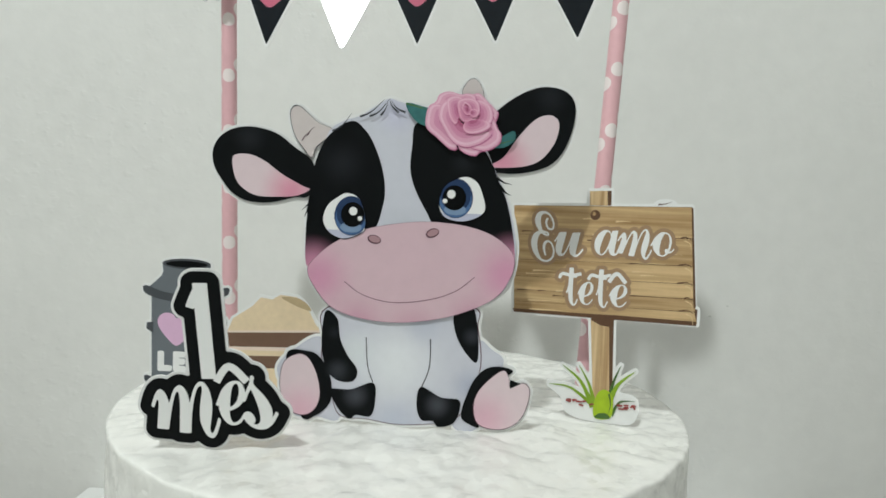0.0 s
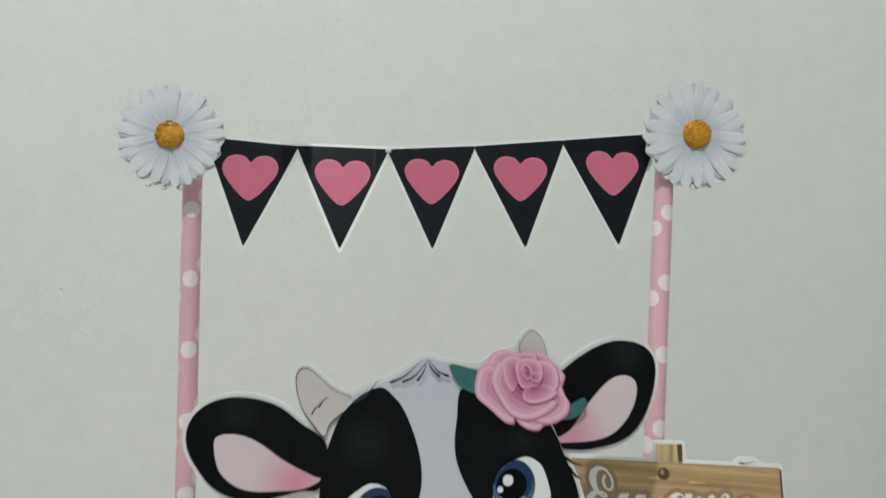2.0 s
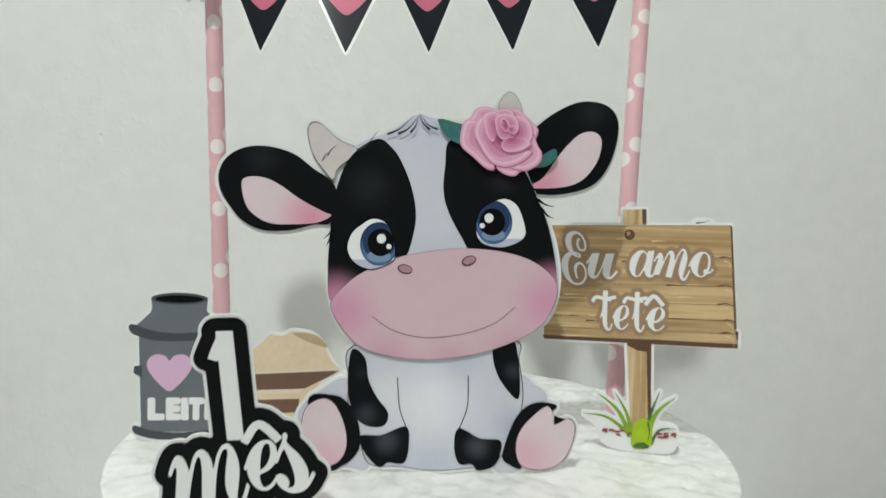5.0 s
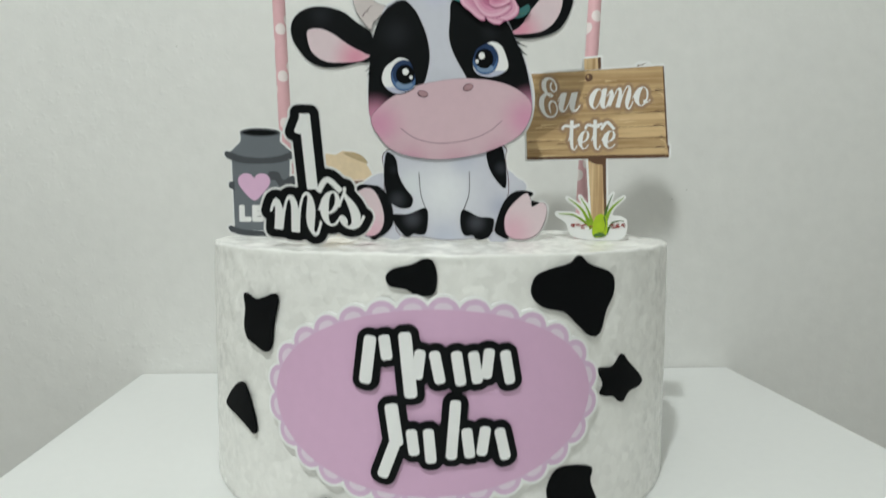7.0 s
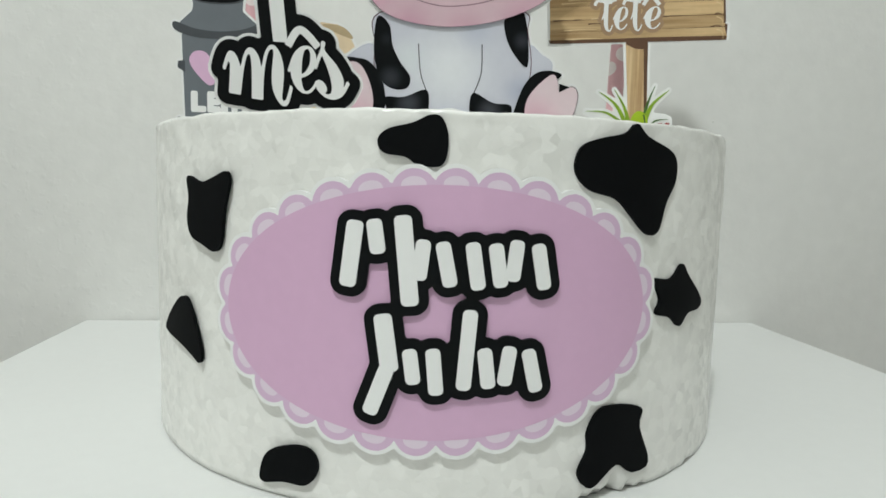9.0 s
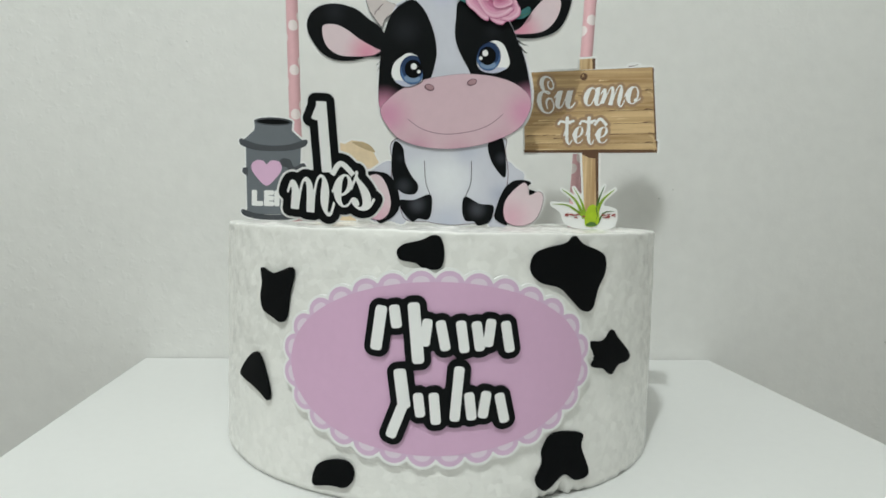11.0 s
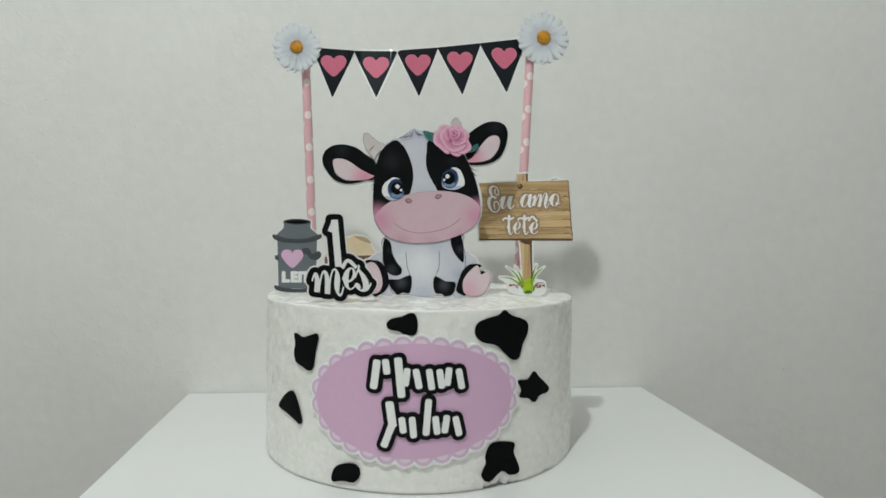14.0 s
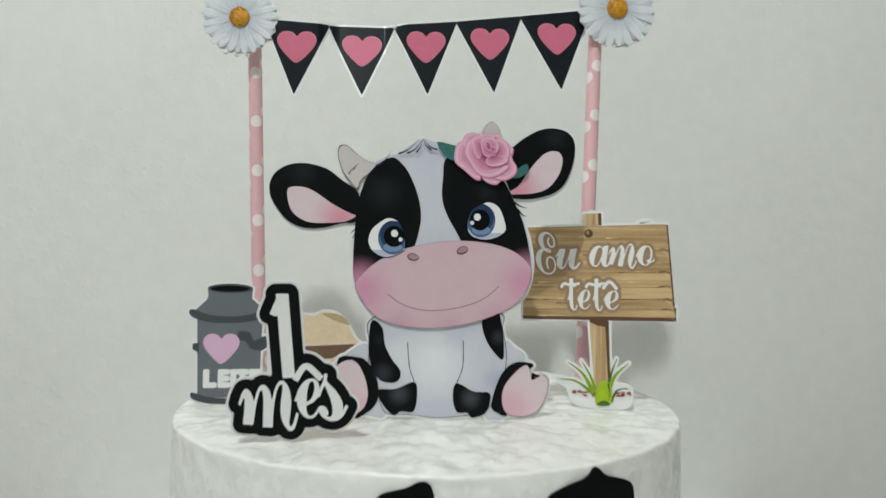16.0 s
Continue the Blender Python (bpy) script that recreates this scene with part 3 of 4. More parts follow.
for i in range(LOBES):
    card_part("scallop_cutout", [[lobe(i, 0.2, 2.9, 0.66)]], PINK_EDGE, plaque, thick=0.02, cell=0.4, depth=1.24, warp=round_cake)
card_part("pink_oval", [[tipped(oval(OU, OZ, OW, OH, n=90))]], PINK, plaque, "plain pink oval", thick=0.02, cell=0.7, depth=1.28, warp=round_cake)
BARS = (
    (-28.4, 57.0, -26.8, 70.0, 3.9), (-21.6, 64.8, -22.4, 70.4, 3.6), (-14.2, 53.0, -16.0, 71.4, 4.0), (-12.2, 59.0, -11.4, 66.0, 3.4), (-5.4, 57.6, -7.0, 65.6, 3.4), (0.9, 57.0, -0.4, 65.6, 3.4), (6.0, 57.6, 4.8, 65.4, 3.4), (8.8, 59.0, 9.6, 66.2, 3.4), (16.2, 57.0, 14.7, 65.4, 3.4),
    (-18.6, 37.4, -20.2, 48.6, 4.2), (-22.8, 27.0, -19.4, 36.4, 3.6), (-13.2, 34.6, -14.0, 40.6, 3.4), (-8.0, 32.2, -8.8, 40.8, 3.4), (-1.8, 33.4, -0.6, 50.0, 3.4), (3.8, 33.8, 2.9, 41.0, 3.4), (7.6, 34.4, 8.6, 41.4, 3.4), (15.0, 32.6, 13.2, 40.6, 3.4),
)
ROUND = 1.2
strokes = [[ribbon([(x0, z0), ((x0 + x1) / 2, (z0 + z1) / 2), (x1, z1)], w - 2 * ROUND)] for x0, z0, x1, z1, w in BARS]
card_part("bar_border", strokes, INK, plaque, "black border of the plain bars", grow=2.3 + ROUND, thick=1.3, cell=0.6, depth=2.3, warp=round_cake)
for s in strokes:
    card_part("bar", [s], CARD, plaque, "plain white bar", grow=ROUND, thick=0.4, cell=0.4, depth=2.6, warp=round_cake)

# ---- the cow cut-out: one printed card, one mesh ----
COW_Y = -0.037
COW = {
    "ear_l": [(-29.4, 179.5), (-35.8, 184.6), (-41.3, 188.5), (-48.5, 190.3), (-54.8, 189.7), (-59.5, 186.9), (-61.7, 182.7), (-61.3, 177.9), (-58.8, 173.6), (-55.1, 169.3), (-49.6, 166.8), (-42.4, 166.8), (-35.3, 168.6), (-30.3, 169.7)],
    "ear_l_in": [(-55.4, 179.9), (-53.6, 181.6), (-49.2, 181.5), (-44.6, 179.5), (-39.1, 175.7), (-32.7, 172.4), (-30.4, 171.3), (-34.4, 169.2), (-40.7, 168.6), (-47.0, 168.7), (-51.5, 170.7), (-54.3, 174.1)],
    "ear_r": [(25.7, 194.6), (29.3, 199.7), (36.2, 204.3), (42.3, 206.0), (48.5, 204.8), (51.6, 200.6), (51.2, 193.6), (48.6, 186.4), (44.4, 181.8), (37.4, 179.4), (30.4, 178.9), (25.3, 180.8)],
    "ear_r_in": [(25.8, 180.8), (30.1, 183.8), (35.1, 191.1), (40.1, 196.3), (44.5, 197.3), (46.9, 194.8), (45.8, 188.9), (41.7, 183.5), (35.6, 181.1)],
    "horn_l": [(-37.1, 194.2), (-36.3, 196.9), (-34.1, 197.1), (-31.8, 195.3), (-28.1, 192.3), (-24.1, 190.7), (-24.4, 188.6), (-28.7, 184.8), (-30.0, 181.6), (-32.3, 183.8), (-35.6, 188.4)],
    "horn_r": [(16.8, 202.6), (17.7, 206.2), (19.8, 207.7), (22.0, 206.0), (23.4, 202.0), (22.3, 198.5)],
    "head": [(-25.3, 188.5), (-21.0, 192.8), (-14.8, 195.1), (-10.5, 198.0), (-6.2, 200.6), (-2.6, 199.7), (3.7, 198.6), (11.7, 197.2), (22.8, 188.8), (27.6, 180.2), (31.6, 171.5), (34.4, 162.7), (35.5, 153.8), (33.8, 144.8), (28.7, 139.1), (16.4, 133.5), (2.1, 130.7), (-10.5, 131.0), (-21.5, 134.1), (-27.9, 141.0), (-30.1, 147.3), (-30.9, 156.2), (-30.7, 165.2), (-29.2, 174.2)],
    "patch_l": [(-17.1, 193.3), (-21.8, 191.3), (-26.1, 186.7), (-28.6, 180.4), (-30.1, 174.1), (-30.7, 165.2), (-31.1, 156.2), (-30.4, 147.2), (-25.7, 149.2), (-18.7, 154.9), (-9.9, 158.8), (-6.9, 167.1), (-6.5, 173.4), (-8.0, 180.4), (-11.0, 187.4), (-13.8, 191.1)],
    "patch_r": [(3.0, 193.6), (1.6, 186.1), (1.3, 179.0), (3.0, 172.9), (6.9, 165.9), (10.6, 161.0), (20.5, 160.0), (27.8, 157.8), (33.4, 152.7), (35.3, 150.2), (34.5, 159.1), (32.0, 169.7), (28.6, 177.6), (26.7, 181.9), (22.9, 187.1), (13.7, 192.8)],
    "muzzle": [(-30.0, 146.4), (-27.9, 141.0), (-21.5, 134.1), (-10.5, 131.0), (2.1, 130.7), (16.4, 133.5), (28.7, 139.1), (33.8, 145.7), (35.1, 152.0), (32.3, 156.4), (25.9, 160.2), (16.9, 162.3), (6.1, 162.7), (-4.6, 161.3), (-13.4, 159.1), (-21.4, 155.2), (-26.6, 151.0)],
    "eye_l": [(-25.6, 161.8), (-24.5, 166.3), (-21.5, 169.1), (-18.4, 170.7), (-14.7, 169.4), (-12.8, 165.1), (-12.2, 160.6), (-13.4, 158.4), (-18.7, 156.4), (-23.3, 158.0)],
    "eye_r": [(10.9, 168.8), (11.9, 173.3), (14.5, 175.7), (18.9, 177.3), (22.5, 175.5), (24.5, 171.2), (25.2, 167.3), (23.0, 164.9), (18.6, 163.4), (14.1, 163.9), (11.7, 165.6)],
    "leaf_l": [(-0.8, 199.1), (3.7, 198.6), (7.5, 197.0), (6.8, 192.5), (2.1, 194.1)],
    "leaf_r": [(26.0, 187.1), (32.4, 191.9), (33.4, 189.3), (30.0, 186.7)],
    "body": [(-23.3, 134.0), (-24.4, 124.0), (-24.5, 116.7), (-21.4, 107.7), (-18.4, 99.6), (-9.3, 98.7), (-0.1, 97.5), (10.7, 98.2), (17.9, 99.5), (23.9, 108.0), (26.1, 119.1), (24.6, 129.9), (23.1, 136.2), (1.8, 137.9)],
    "haunch_l": [(-38.9, 114.2), (-33.7, 119.9), (-25.7, 124.3), (-19.0, 116.9), (-18.4, 99.0), (-25.6, 98.7), (-32.9, 98.9), (-36.8, 106.9)],
    "haunch_r": [(24.9, 125.4), (29.5, 122.9), (33.3, 119.4), (30.1, 110.1), (26.2, 97.9), (18.0, 98.6), (19.0, 115.1)],
    "side_l": [(-23.8, 133.1), (-20.1, 130.5), (-19.0, 124.2), (-16.4, 118.9), (-13.2, 114.5), (-14.3, 110.8), (-18.8, 110.5), (-22.5, 113.1), (-24.5, 118.5), (-25.0, 125.8)],
    "side_r": [(16.9, 133.2), (19.9, 134.7), (23.1, 136.2), (24.9, 128.1), (25.0, 119.0), (21.4, 121.6), (18.1, 126.9)],
    "hoof_l": [(-21.4, 107.7), (-15.1, 108.0), (-7.9, 110.5), (-7.0, 104.7), (-8.4, 99.7), (-12.9, 99.8), (-15.1, 98.4), (-17.5, 100.0), (-20.0, 103.2)],
    "hoof_r": [(7.5, 110.0), (14.0, 107.0), (19.8, 106.4), (20.0, 102.3), (18.0, 98.6), (13.5, 97.4), (11.6, 99.2), (7.9, 99.5), (6.3, 104.4)],
    "leg_l": [(-36.3, 117.9), (-29.1, 119.7), (-25.0, 117.6), (-22.2, 113.1), (-21.1, 107.7), (-21.8, 103.1), (-25.7, 99.2), (-31.1, 98.8)],
    "sole_l": [(-37.1, 115.2), (-32.7, 118.5), (-29.0, 117.4), (-26.1, 112.0), (-25.0, 105.7), (-26.6, 101.0), (-30.2, 99.0), (-34.8, 100.6), (-37.8, 106.9)],
    "leg_r": [(20.6, 101.4), (22.1, 107.9), (24.5, 113.5), (28.0, 117.0), (32.4, 117.9), (36.5, 116.6), (31.8, 113.0), (26.6, 107.2), (25.4, 101.7), (26.5, 98.0), (23.4, 98.8)],
    "sole_r": [(24.6, 104.4), (25.6, 109.0), (29.0, 113.4), (33.4, 116.7), (35.3, 114.4), (36.0, 111.3), (39.9, 113.0), (42.0, 110.7), (41.2, 105.2), (38.7, 100.5), (34.3, 98.0), (28.9, 98.0), (25.7, 99.9)],
}

ROSE_PETALS = (
    [(0.1, 0.75), (0.35, 0.98), (0.6, 0.75), (0.82, 0.5), (0.9, 0.35), (0.75, 0), (0.3, 0.2)],
    [(-0.9, 0.5), (-0.75, 0.66), (-0.65, 0.9), (-0.4, 1.0), (-0.1, 0.92), (0.1, 0.96), (0.3, 0.85), (0.2, 0.4), (-0.5, 0.3)],
    [(-0.9, 0.55), (-1.0, 0.1), (-0.95, -0.2), (-0.7, -0.45), (-0.35, -0.8), (-0.15, -0.78), (-0.3, -0.3), (-0.55, 0.2), (-0.6, 0.55)],
    [(-0.1, -0.75), (0.1, -0.95), (0.35, -1.0), (0.5, -0.86), (0.8, -0.72), (1.0, -0.4), (0.6, -0.35), (0, -0.5)],
    [(0.72, 0.35), (0.9, -0.1), (1.0, -0.3), (0.95, -0.6), (0.6, -0.84), (0.2, -0.72), (0.2, -0.4), (0.55, -0.1)],
    [(-0.6, 0.6), (-0.66, 0.2), (-0.5, -0.2), (-0.25, -0.6), (0.1, -0.75), (0.5, -0.6), (0.75, -0.3), (0.4, -0.3), (0, -0.3), (-0.25, -0.05), (-0.35, 0.4), (-0.4, 0.75)],
    [(0.35, 0.75), (0.68, 0.6), (0.77, 0.2), (0.65, -0.05), (0.4, 0), (0.25, 0.3)],
    [(-0.45, 0.75), (-0.2, 0.87), (0, 0.7), (-0.1, 0.3), (-0.2, -0.05), (-0.36, 0.15), (-0.43, 0.45)],
    [(-0.16, 0.7), (0.1, 0.82), (0.36, 0.7), (0.42, 0.35), (0.3, 0.1), (0, 0.05), (-0.13, 0.3)],
    [(0, -0.18), (0.15, -0.32), (0.45, -0.28), (0.72, -0.08), (0.6, 0.1), (0.3, 0.07), (0.05, 0.02)],
    [(-0.06, 0.5), (0.02, 0.68), (0.17, 0.56), (0.22, 0.36), (0.08, 0.26)],
    [(0.17, 0.4), (0.28, 0.47), (0.4, 0.36), (0.32, 0.2), (0.19, 0.24)],
)


def rose_at(x, z):
    return (17.2 + 11.7 * x, 193.6 + 9.6 * z)


def toward(pts, foot, k):
    return [(foot[0] + (x - foot[0]) * k, foot[1] + (z - foot[1]) * k) for x, z in pts]


def shrunk(pts, k):
    mx, mz = sum(p[0] for p in pts) / len(pts), sum(p[1] for p in pts) / len(pts)
    return [(mx + (x - mx) * k, mz + (z - mz) * k) for x, z in pts]


def clip_to(poly, cx, cz, rx, rz, turn=0.0):
    """The part of an oval that lies inside a convex outline."""
    out = oval(cx, cz, rx, rz, turn, 40)
    if area(poly) < 0:
        poly = poly[::-1]
    for a, b in zip(poly, poly[1:] + poly[:1]):
        res = []
        for p, q in zip(out, out[1:] + out[:1]):
            sp = (b[0] - a[0]) * (p[1] - a[1]) - (b[1] - a[1]) * (p[0] - a[0])
            sq = (b[0] - a[0]) * (q[1] - a[1]) - (b[1] - a[1]) * (q[0] - a[0])
            if sp >= 0:
                res.append(p)
            if sp * sq < 0:
                t = sp / (sp - sq)
                res.append((p[0] + t * (q[0] - p[0]), p[1] + t * (q[1] - p[1])))
        out = res
    return out


def cow_cutout():
    verts, faces, mats, which = [], [], [], []

    def add(v, f, mat):
        if mat not in mats:
            mats.append(mat)
        k = len(verts)
        verts.extend(v)
        faces.extend(tuple(i + k for i in q) for q in f)
        which.extend([mats.index(mat)] * len(f))

    level = [0.05]

    def print_on(poly, mat):
        add(*flat(poly, level[0]), mat)
        level[0] += 0.012 if mat in ROSE else 0.03

    smooth = {k: spline(v) for k, v in COW.items()}
    rose_rim = oval(17.2, 193.6, 11.2, 9.4)
    outer = [[smooth[k]] for k in ("ear_l", "ear_r", "horn_l", "horn_r", "head", "body", "haunch_l", "haunch_r", "leg_l", "sole_l", "leg_r", "sole_r", "leaf_l")] + [[rose_rim]]
    add(*sheet(outer, 1.05, 0.6, 0.5, 0.0), CARD)
    for k in ("haunch_l", "haunch_r"):
        print_on(spline(shrunk(COW[k], 1.015)), PELT_SHADE)
        print_on(smooth[k], PELT)
    print_on(spline(shrunk(COW["body"], 1.012)), LINE)
    print_on(smooth["body"], PELT)
    for line in ([(-10.7, 125), (-9.9, 116), (-8.0, 110.6)], [(9.9, 125.6), (9.9, 116.5), (7.7, 110)]):
        print_on(ribbon(line, 0.32), SHEEN)
    for k in ("side_l", "side_r", "hoof_l", "hoof_r", "leg_l", "leg_r"):
        print_on(smooth[k], LIMB)
    for k in ("sole_l", "sole_r"):
        print_on(spline(shrunk(COW[k], 1.025)), LINE)
        print_on(smooth[k], EAR)
    print_on([(35.7, 113.9), (39.3, 112.8), (35.8, 111.1)], INK)
    for k in ("ear_l", "ear_r"):
        print_on(smooth[k], LIMB)
        print_on(smooth[k + "_in"], EAR)
    for k in ("horn_l", "horn_r"):
        print_on(spline(shrunk(COW[k], 1.04)), SHEEN)
        print_on(smooth[k], HORN)
    for dx in (0.0, 1.6):
        print_on(ribbon([(-33.2 + dx, 186.6 + dx), (-32.2 + dx, 188.4 + dx), (-30.8 + dx, 189.4 + dx)], 0.35, True), LINE)
    print_on(smooth["head"], PELT)
    print_on(smooth["patch_l"], FACE)
    print_on(smooth["patch_r"], FACE)
    print_on(spline(shrunk(COW["muzzle"], 1.007)), MOUTH)
    print_on(smooth["muzzle"], MUZZLE)
    print_on(ribbon([(-18.2, 142.7), (-12.7, 139.0), (-5.4, 137.0), (1.8, 137.0), (10.8, 138.7), (17.8, 141.7), (23.0, 146.1)], 0.3), MOUTH)
    for cx, cz, turn in ((-9.2, 156.5, -12), (9.1, 159.3, 22)):
        print_on(oval(cx, cz, 2.2, 1.4, turn), LINE)
        print_on(oval(cx + 0.1, cz + 0.1, 1.85, 1.05, turn), BLUSH)
    for k, cx, cz, px, pz in (("eye_l", -16.7, 163.6, -16.3, 164.0), ("eye_r", 15.9, 170.5, 15.5, 170.6)):
        print_on(spline(shrunk(COW[k], 1.04)), FELT)
        print_on(smooth[k], PELT_SHADE)
        lid = [p for p in smooth[k]]
        print_on([(x, max(z, cz - 4.6)) for x, z in lid], CARD)
        print_on(clip_to(smooth[k], cx, cz, 5.4, 6.2), IRIS_DARK)
        print_on(clip_to(smooth[k], cx, cz - 0.5, 5.0, 5.5), IRIS)
        print_on(clip_to(smooth[k], cx, cz + 0.7, 4.7, 4.9), IRIS_DARK)
        print_on(clip_to(smooth[k], cx, cz - 3.6, 3.4, 1.7), IRIS_PALE)
        print_on(clip_to(smooth[k], px, pz, 3.7, 3.9), FELT)
        print_on(oval(px + (0.2 if px < 0 else -1.0), pz + 1.1, 1.3, 1.35), CARD)
        print_on(oval(px + (2.4 if px < 0 else -2.9), pz - 1.1, 0.75, 0.75), CARD)
    for pts in ([(-15, 194.6), (-11.5, 196.2), (-7.5, 200.2)], [(-12, 194.8), (-9, 196.4), (-6, 200.4)], [(-3, 196.2), (-5.2, 198.3), (-6, 200.6)], [(-0.8, 196.4), (-3.6, 197.6), (-5.6, 200.2)], [(-23.5, 189.8), (-20.5, 191.6), (-17.5, 195.6)], [(-8.5, 195.2), (-7.2, 197), (-6.2, 200)]):
        print_on(ribbon(pts, 0.7, True), SHEEN)
    for pts in ([(-29.6, 168.8), (-30.4, 166.6), (-32.4, 164.6)], [(-29.8, 167.4), (-30.6, 164.6), (-31.6, 162.6)], [(28.4, 177.4), (30.6, 176), (33.2, 175.4)], [(29.4, 175), (31.4, 172.8), (33, 172.2)]):
        print_on(ribbon(pts, 0.9, True), INK)
    for k in ("leaf_l", "leaf_r"):
        print_on(smooth[k], TEAL)
        a, b = COW[k][0], COW[k][2]
        print_on(ribbon([a, ((a[0] + b[0]) / 2 + 0.2, (a[1] + b[1]) / 2), b], 0.5, True), GRASS_DARK)
    # the rose: broad petals, each paler at its rim and deeper towards its foot, round a curled heart
    core = rose_at(0.1, 0.36)
    for pts in ROSE_PETALS:
        at = spline([rose_at(x, z) for x, z in pts])
        mid = (sum(p[0] for p in at) / len(at), sum(p[1] for p in at) / len(at))
        foot = (mid[0] + 0.45 * (core[0] - mid[0]), mid[1] + 0.45 * (core[1] - mid[1]))
        print_on([(x + 0.15, z - 0.2) for x, z in toward(at, mid, 1.025)], ROSE[1])
        for k, tone in ((1.0, 0), (0.93, 2), (0.84, 0), (0.68, 4), (0.48, 5), (0.28, 1)):
            print_on(toward(at, foot, k), ROSE[tone])
    print_on(ribbon([rose_at(0.02, 0.6), rose_at(0.1, 0.52), rose_at(0.08, 0.34)], 0.6, True), ROSE[3])
    return mesh_of("cow_topper", verts, faces, mats, which)


cow = new("cow_topper", cow_cutout())
tilt = Matrix.Translation((0, COW_Y, 0.15)) @ Matrix.Rotation(radians(-1.5), 4, "Z") @ Matrix.Rotation(radians(0.4), 4, "X") @ Matrix.Translation((0, 0, -0.15))
cow.location, cow.rotation_euler = tilt.to_translation(), tilt.to_euler()
tagged(cow, "printed card cut-out of a black and white calf with pink rose", "cake topper", "paper toppers on the cake")

# ---- the wooden sign cut-out with grass ----
sign = thing("sign_topper", "printed card plank sign on a post, lettered Eu amo tetê", "cake topper", "paper toppers on the cake", at=(0.0048, -0.0034, 0))
sign.scale.x = 0.965
sign.rotation_euler.z = radians(-15.9)
board = [(34.6, 170.0), (95.4, 171.4), (98.0, 138.3), (99.2, 137.8), (99.1, 133.0), (74.3, 133.0), (36.4, 132.3)]
post_low = [(64.0, 133.2), (71.9, 133.4), (73.2, 100.0), (66.6, 100.0)]
post_top = [(61.4, 175.7), (68.8, 176.0), (69.0, 171.0), (61.6, 170.8)]
BLADES = (([(66.4, 101.5), (61.8, 110.0), (55.1, 115.1)], 2.0), ([(66.8, 103.0), (64.6, 109.6), (60.8, 115.8)], 1.7), ([(66.0, 102.4), (58.4, 107.4), (50.6, 108.0)], 1.4), ([(71.2, 102.6), (73.0, 110.6), (75.4, 117.0)], 1.7), ([(71.9, 103.4), (74.7, 110.2), (80.4, 115.4)], 2.2), ([(73.0, 99.4), (75.6, 104.3), (81.0, 105.2)], 1.2))
base = [(50.6, 108.4), (55.5, 104.5), (57.5, 99.5), (63, 97.6), (72, 97.4), (79, 97.8), (81.0, 101), (80.6, 105.5), (76, 106.5), (71, 106.5), (66, 106)]
blades = [ribbon(p, w, True) for p, w in BLADES]
card_part("backing", [[board], [post_low], [post_top], [spline(base, 3)], [oval(87.0, 172.0, 2.8, 0.9)]] + [[b] for b in blades], CARD, sign, "white card backing with a cut margin", grow=0.95, thick=0.6)
LEVELS = (0.0, 0.27, 0.505, 0.66, 0.79, 0.90, 1.0)


def across(v, f, drop=0.0):
    """A place on the board: f from its left edge, v from its top."""
    zl, zr = 170.0 - 37.7 * v, 171.4 - 38.2 * v
    return (34.6 + 1.8 * v + (61.0 + 1.2 * v) * f, zl + (zr - zl) * f - drop)


for i, (a, b) in enumerate(zip(LEVELS, LEVELS[1:])):
    jog = 0.25 * math.sin(i * 2.3)
    strip = [across(a, 0.0, 0.05), across(a, 0.5, 0.06 + 0.2 * jog), across(a, 1.0, 0.12), across((a + b) / 2, 1.004), across(b, 1.0 + 0.012 * (i == 5), -0.10), across(b, 0.5, -0.05 - 0.2 * jog), across(b, 0.0, -0.04)]
    flat_part("plank", strip, WOOD, sign, depth=0.12 + 0.012 * (i % 2))
flat_part("twig", ribbon([(84.6, 171.9), (86.6, 172.1), (89.0, 172.9)], 0.55, True), WOOD_DARK, sign, depth=0.10)
flat_part("board_edge", board, WOOD_DARK, sign, "dark printed gaps between the planks", depth=0.05)
flat_part("lower_edge", [(35.8, 133.4), (56, 133.5), (74.3, 133.9), (99.1, 133.9), (99.1, 132.5), (74, 132.3), (54, 132.3), (36.6, 132.2)], WOOD_DARK, sign, depth=0.16)
flat_part("right_edge", [(95.3, 171.2), (95.9, 171.0), (98.6, 138.6), (97.9, 138.2)], WOOD_DARK, sign, depth=0.16)
rnd = random.Random(9)
for i in range(11):
    v = rnd.choice(LEVELS[1:6]) + rnd.choice((0, 0, 0.04, -0.03))
    f0, ln = rnd.random() * 0.85, 0.05 + rnd.random() * 0.14
    p, q = across(v, f0), across(v, min(f0 + ln, 1.0))
    flat_part("crack", ribbon([p, ((p[0] + q[0]) / 2, (p[1] + q[1]) / 2 + 0.1), q], 0.5, True), WOOD_DARK, sign, depth=0.17 + 0.003 * i)
for i in range(16):
    v, f0 = 0.04 + 0.93 * rnd.random(), rnd.random() * 0.75
    p, q = across(v, f0), across(v, min(f0 + 0.08 + 0.22 * rnd.random(), 0.99))
    flat_part("pale_streak", ribbon([p, ((p[0] + q[0]) / 2, (p[1] + q[1]) / 2 + 0.15), q], 0.45 + 0.3 * rnd.random(), True), WOOD_PALE, sign, depth=0.15)
for v in LEVELS[1:6]:
    p, q = across(v - 0.012, 0.965), across(v + 0.025, 1.0)
    flat_part("plank_end", ribbon([across(v, 0.90 + 0.05 * rnd.random()), p, q], 0.5, True), WOOD_DARK, sign, depth=0.21)
    flat_part("pale_streak", ribbon([across(v + 0.02, 0.955), across(v + 0.05, 0.985), across(v + 0.13, 0.988)], 0.45, True), WOOD_PALE, sign, depth=0.215)
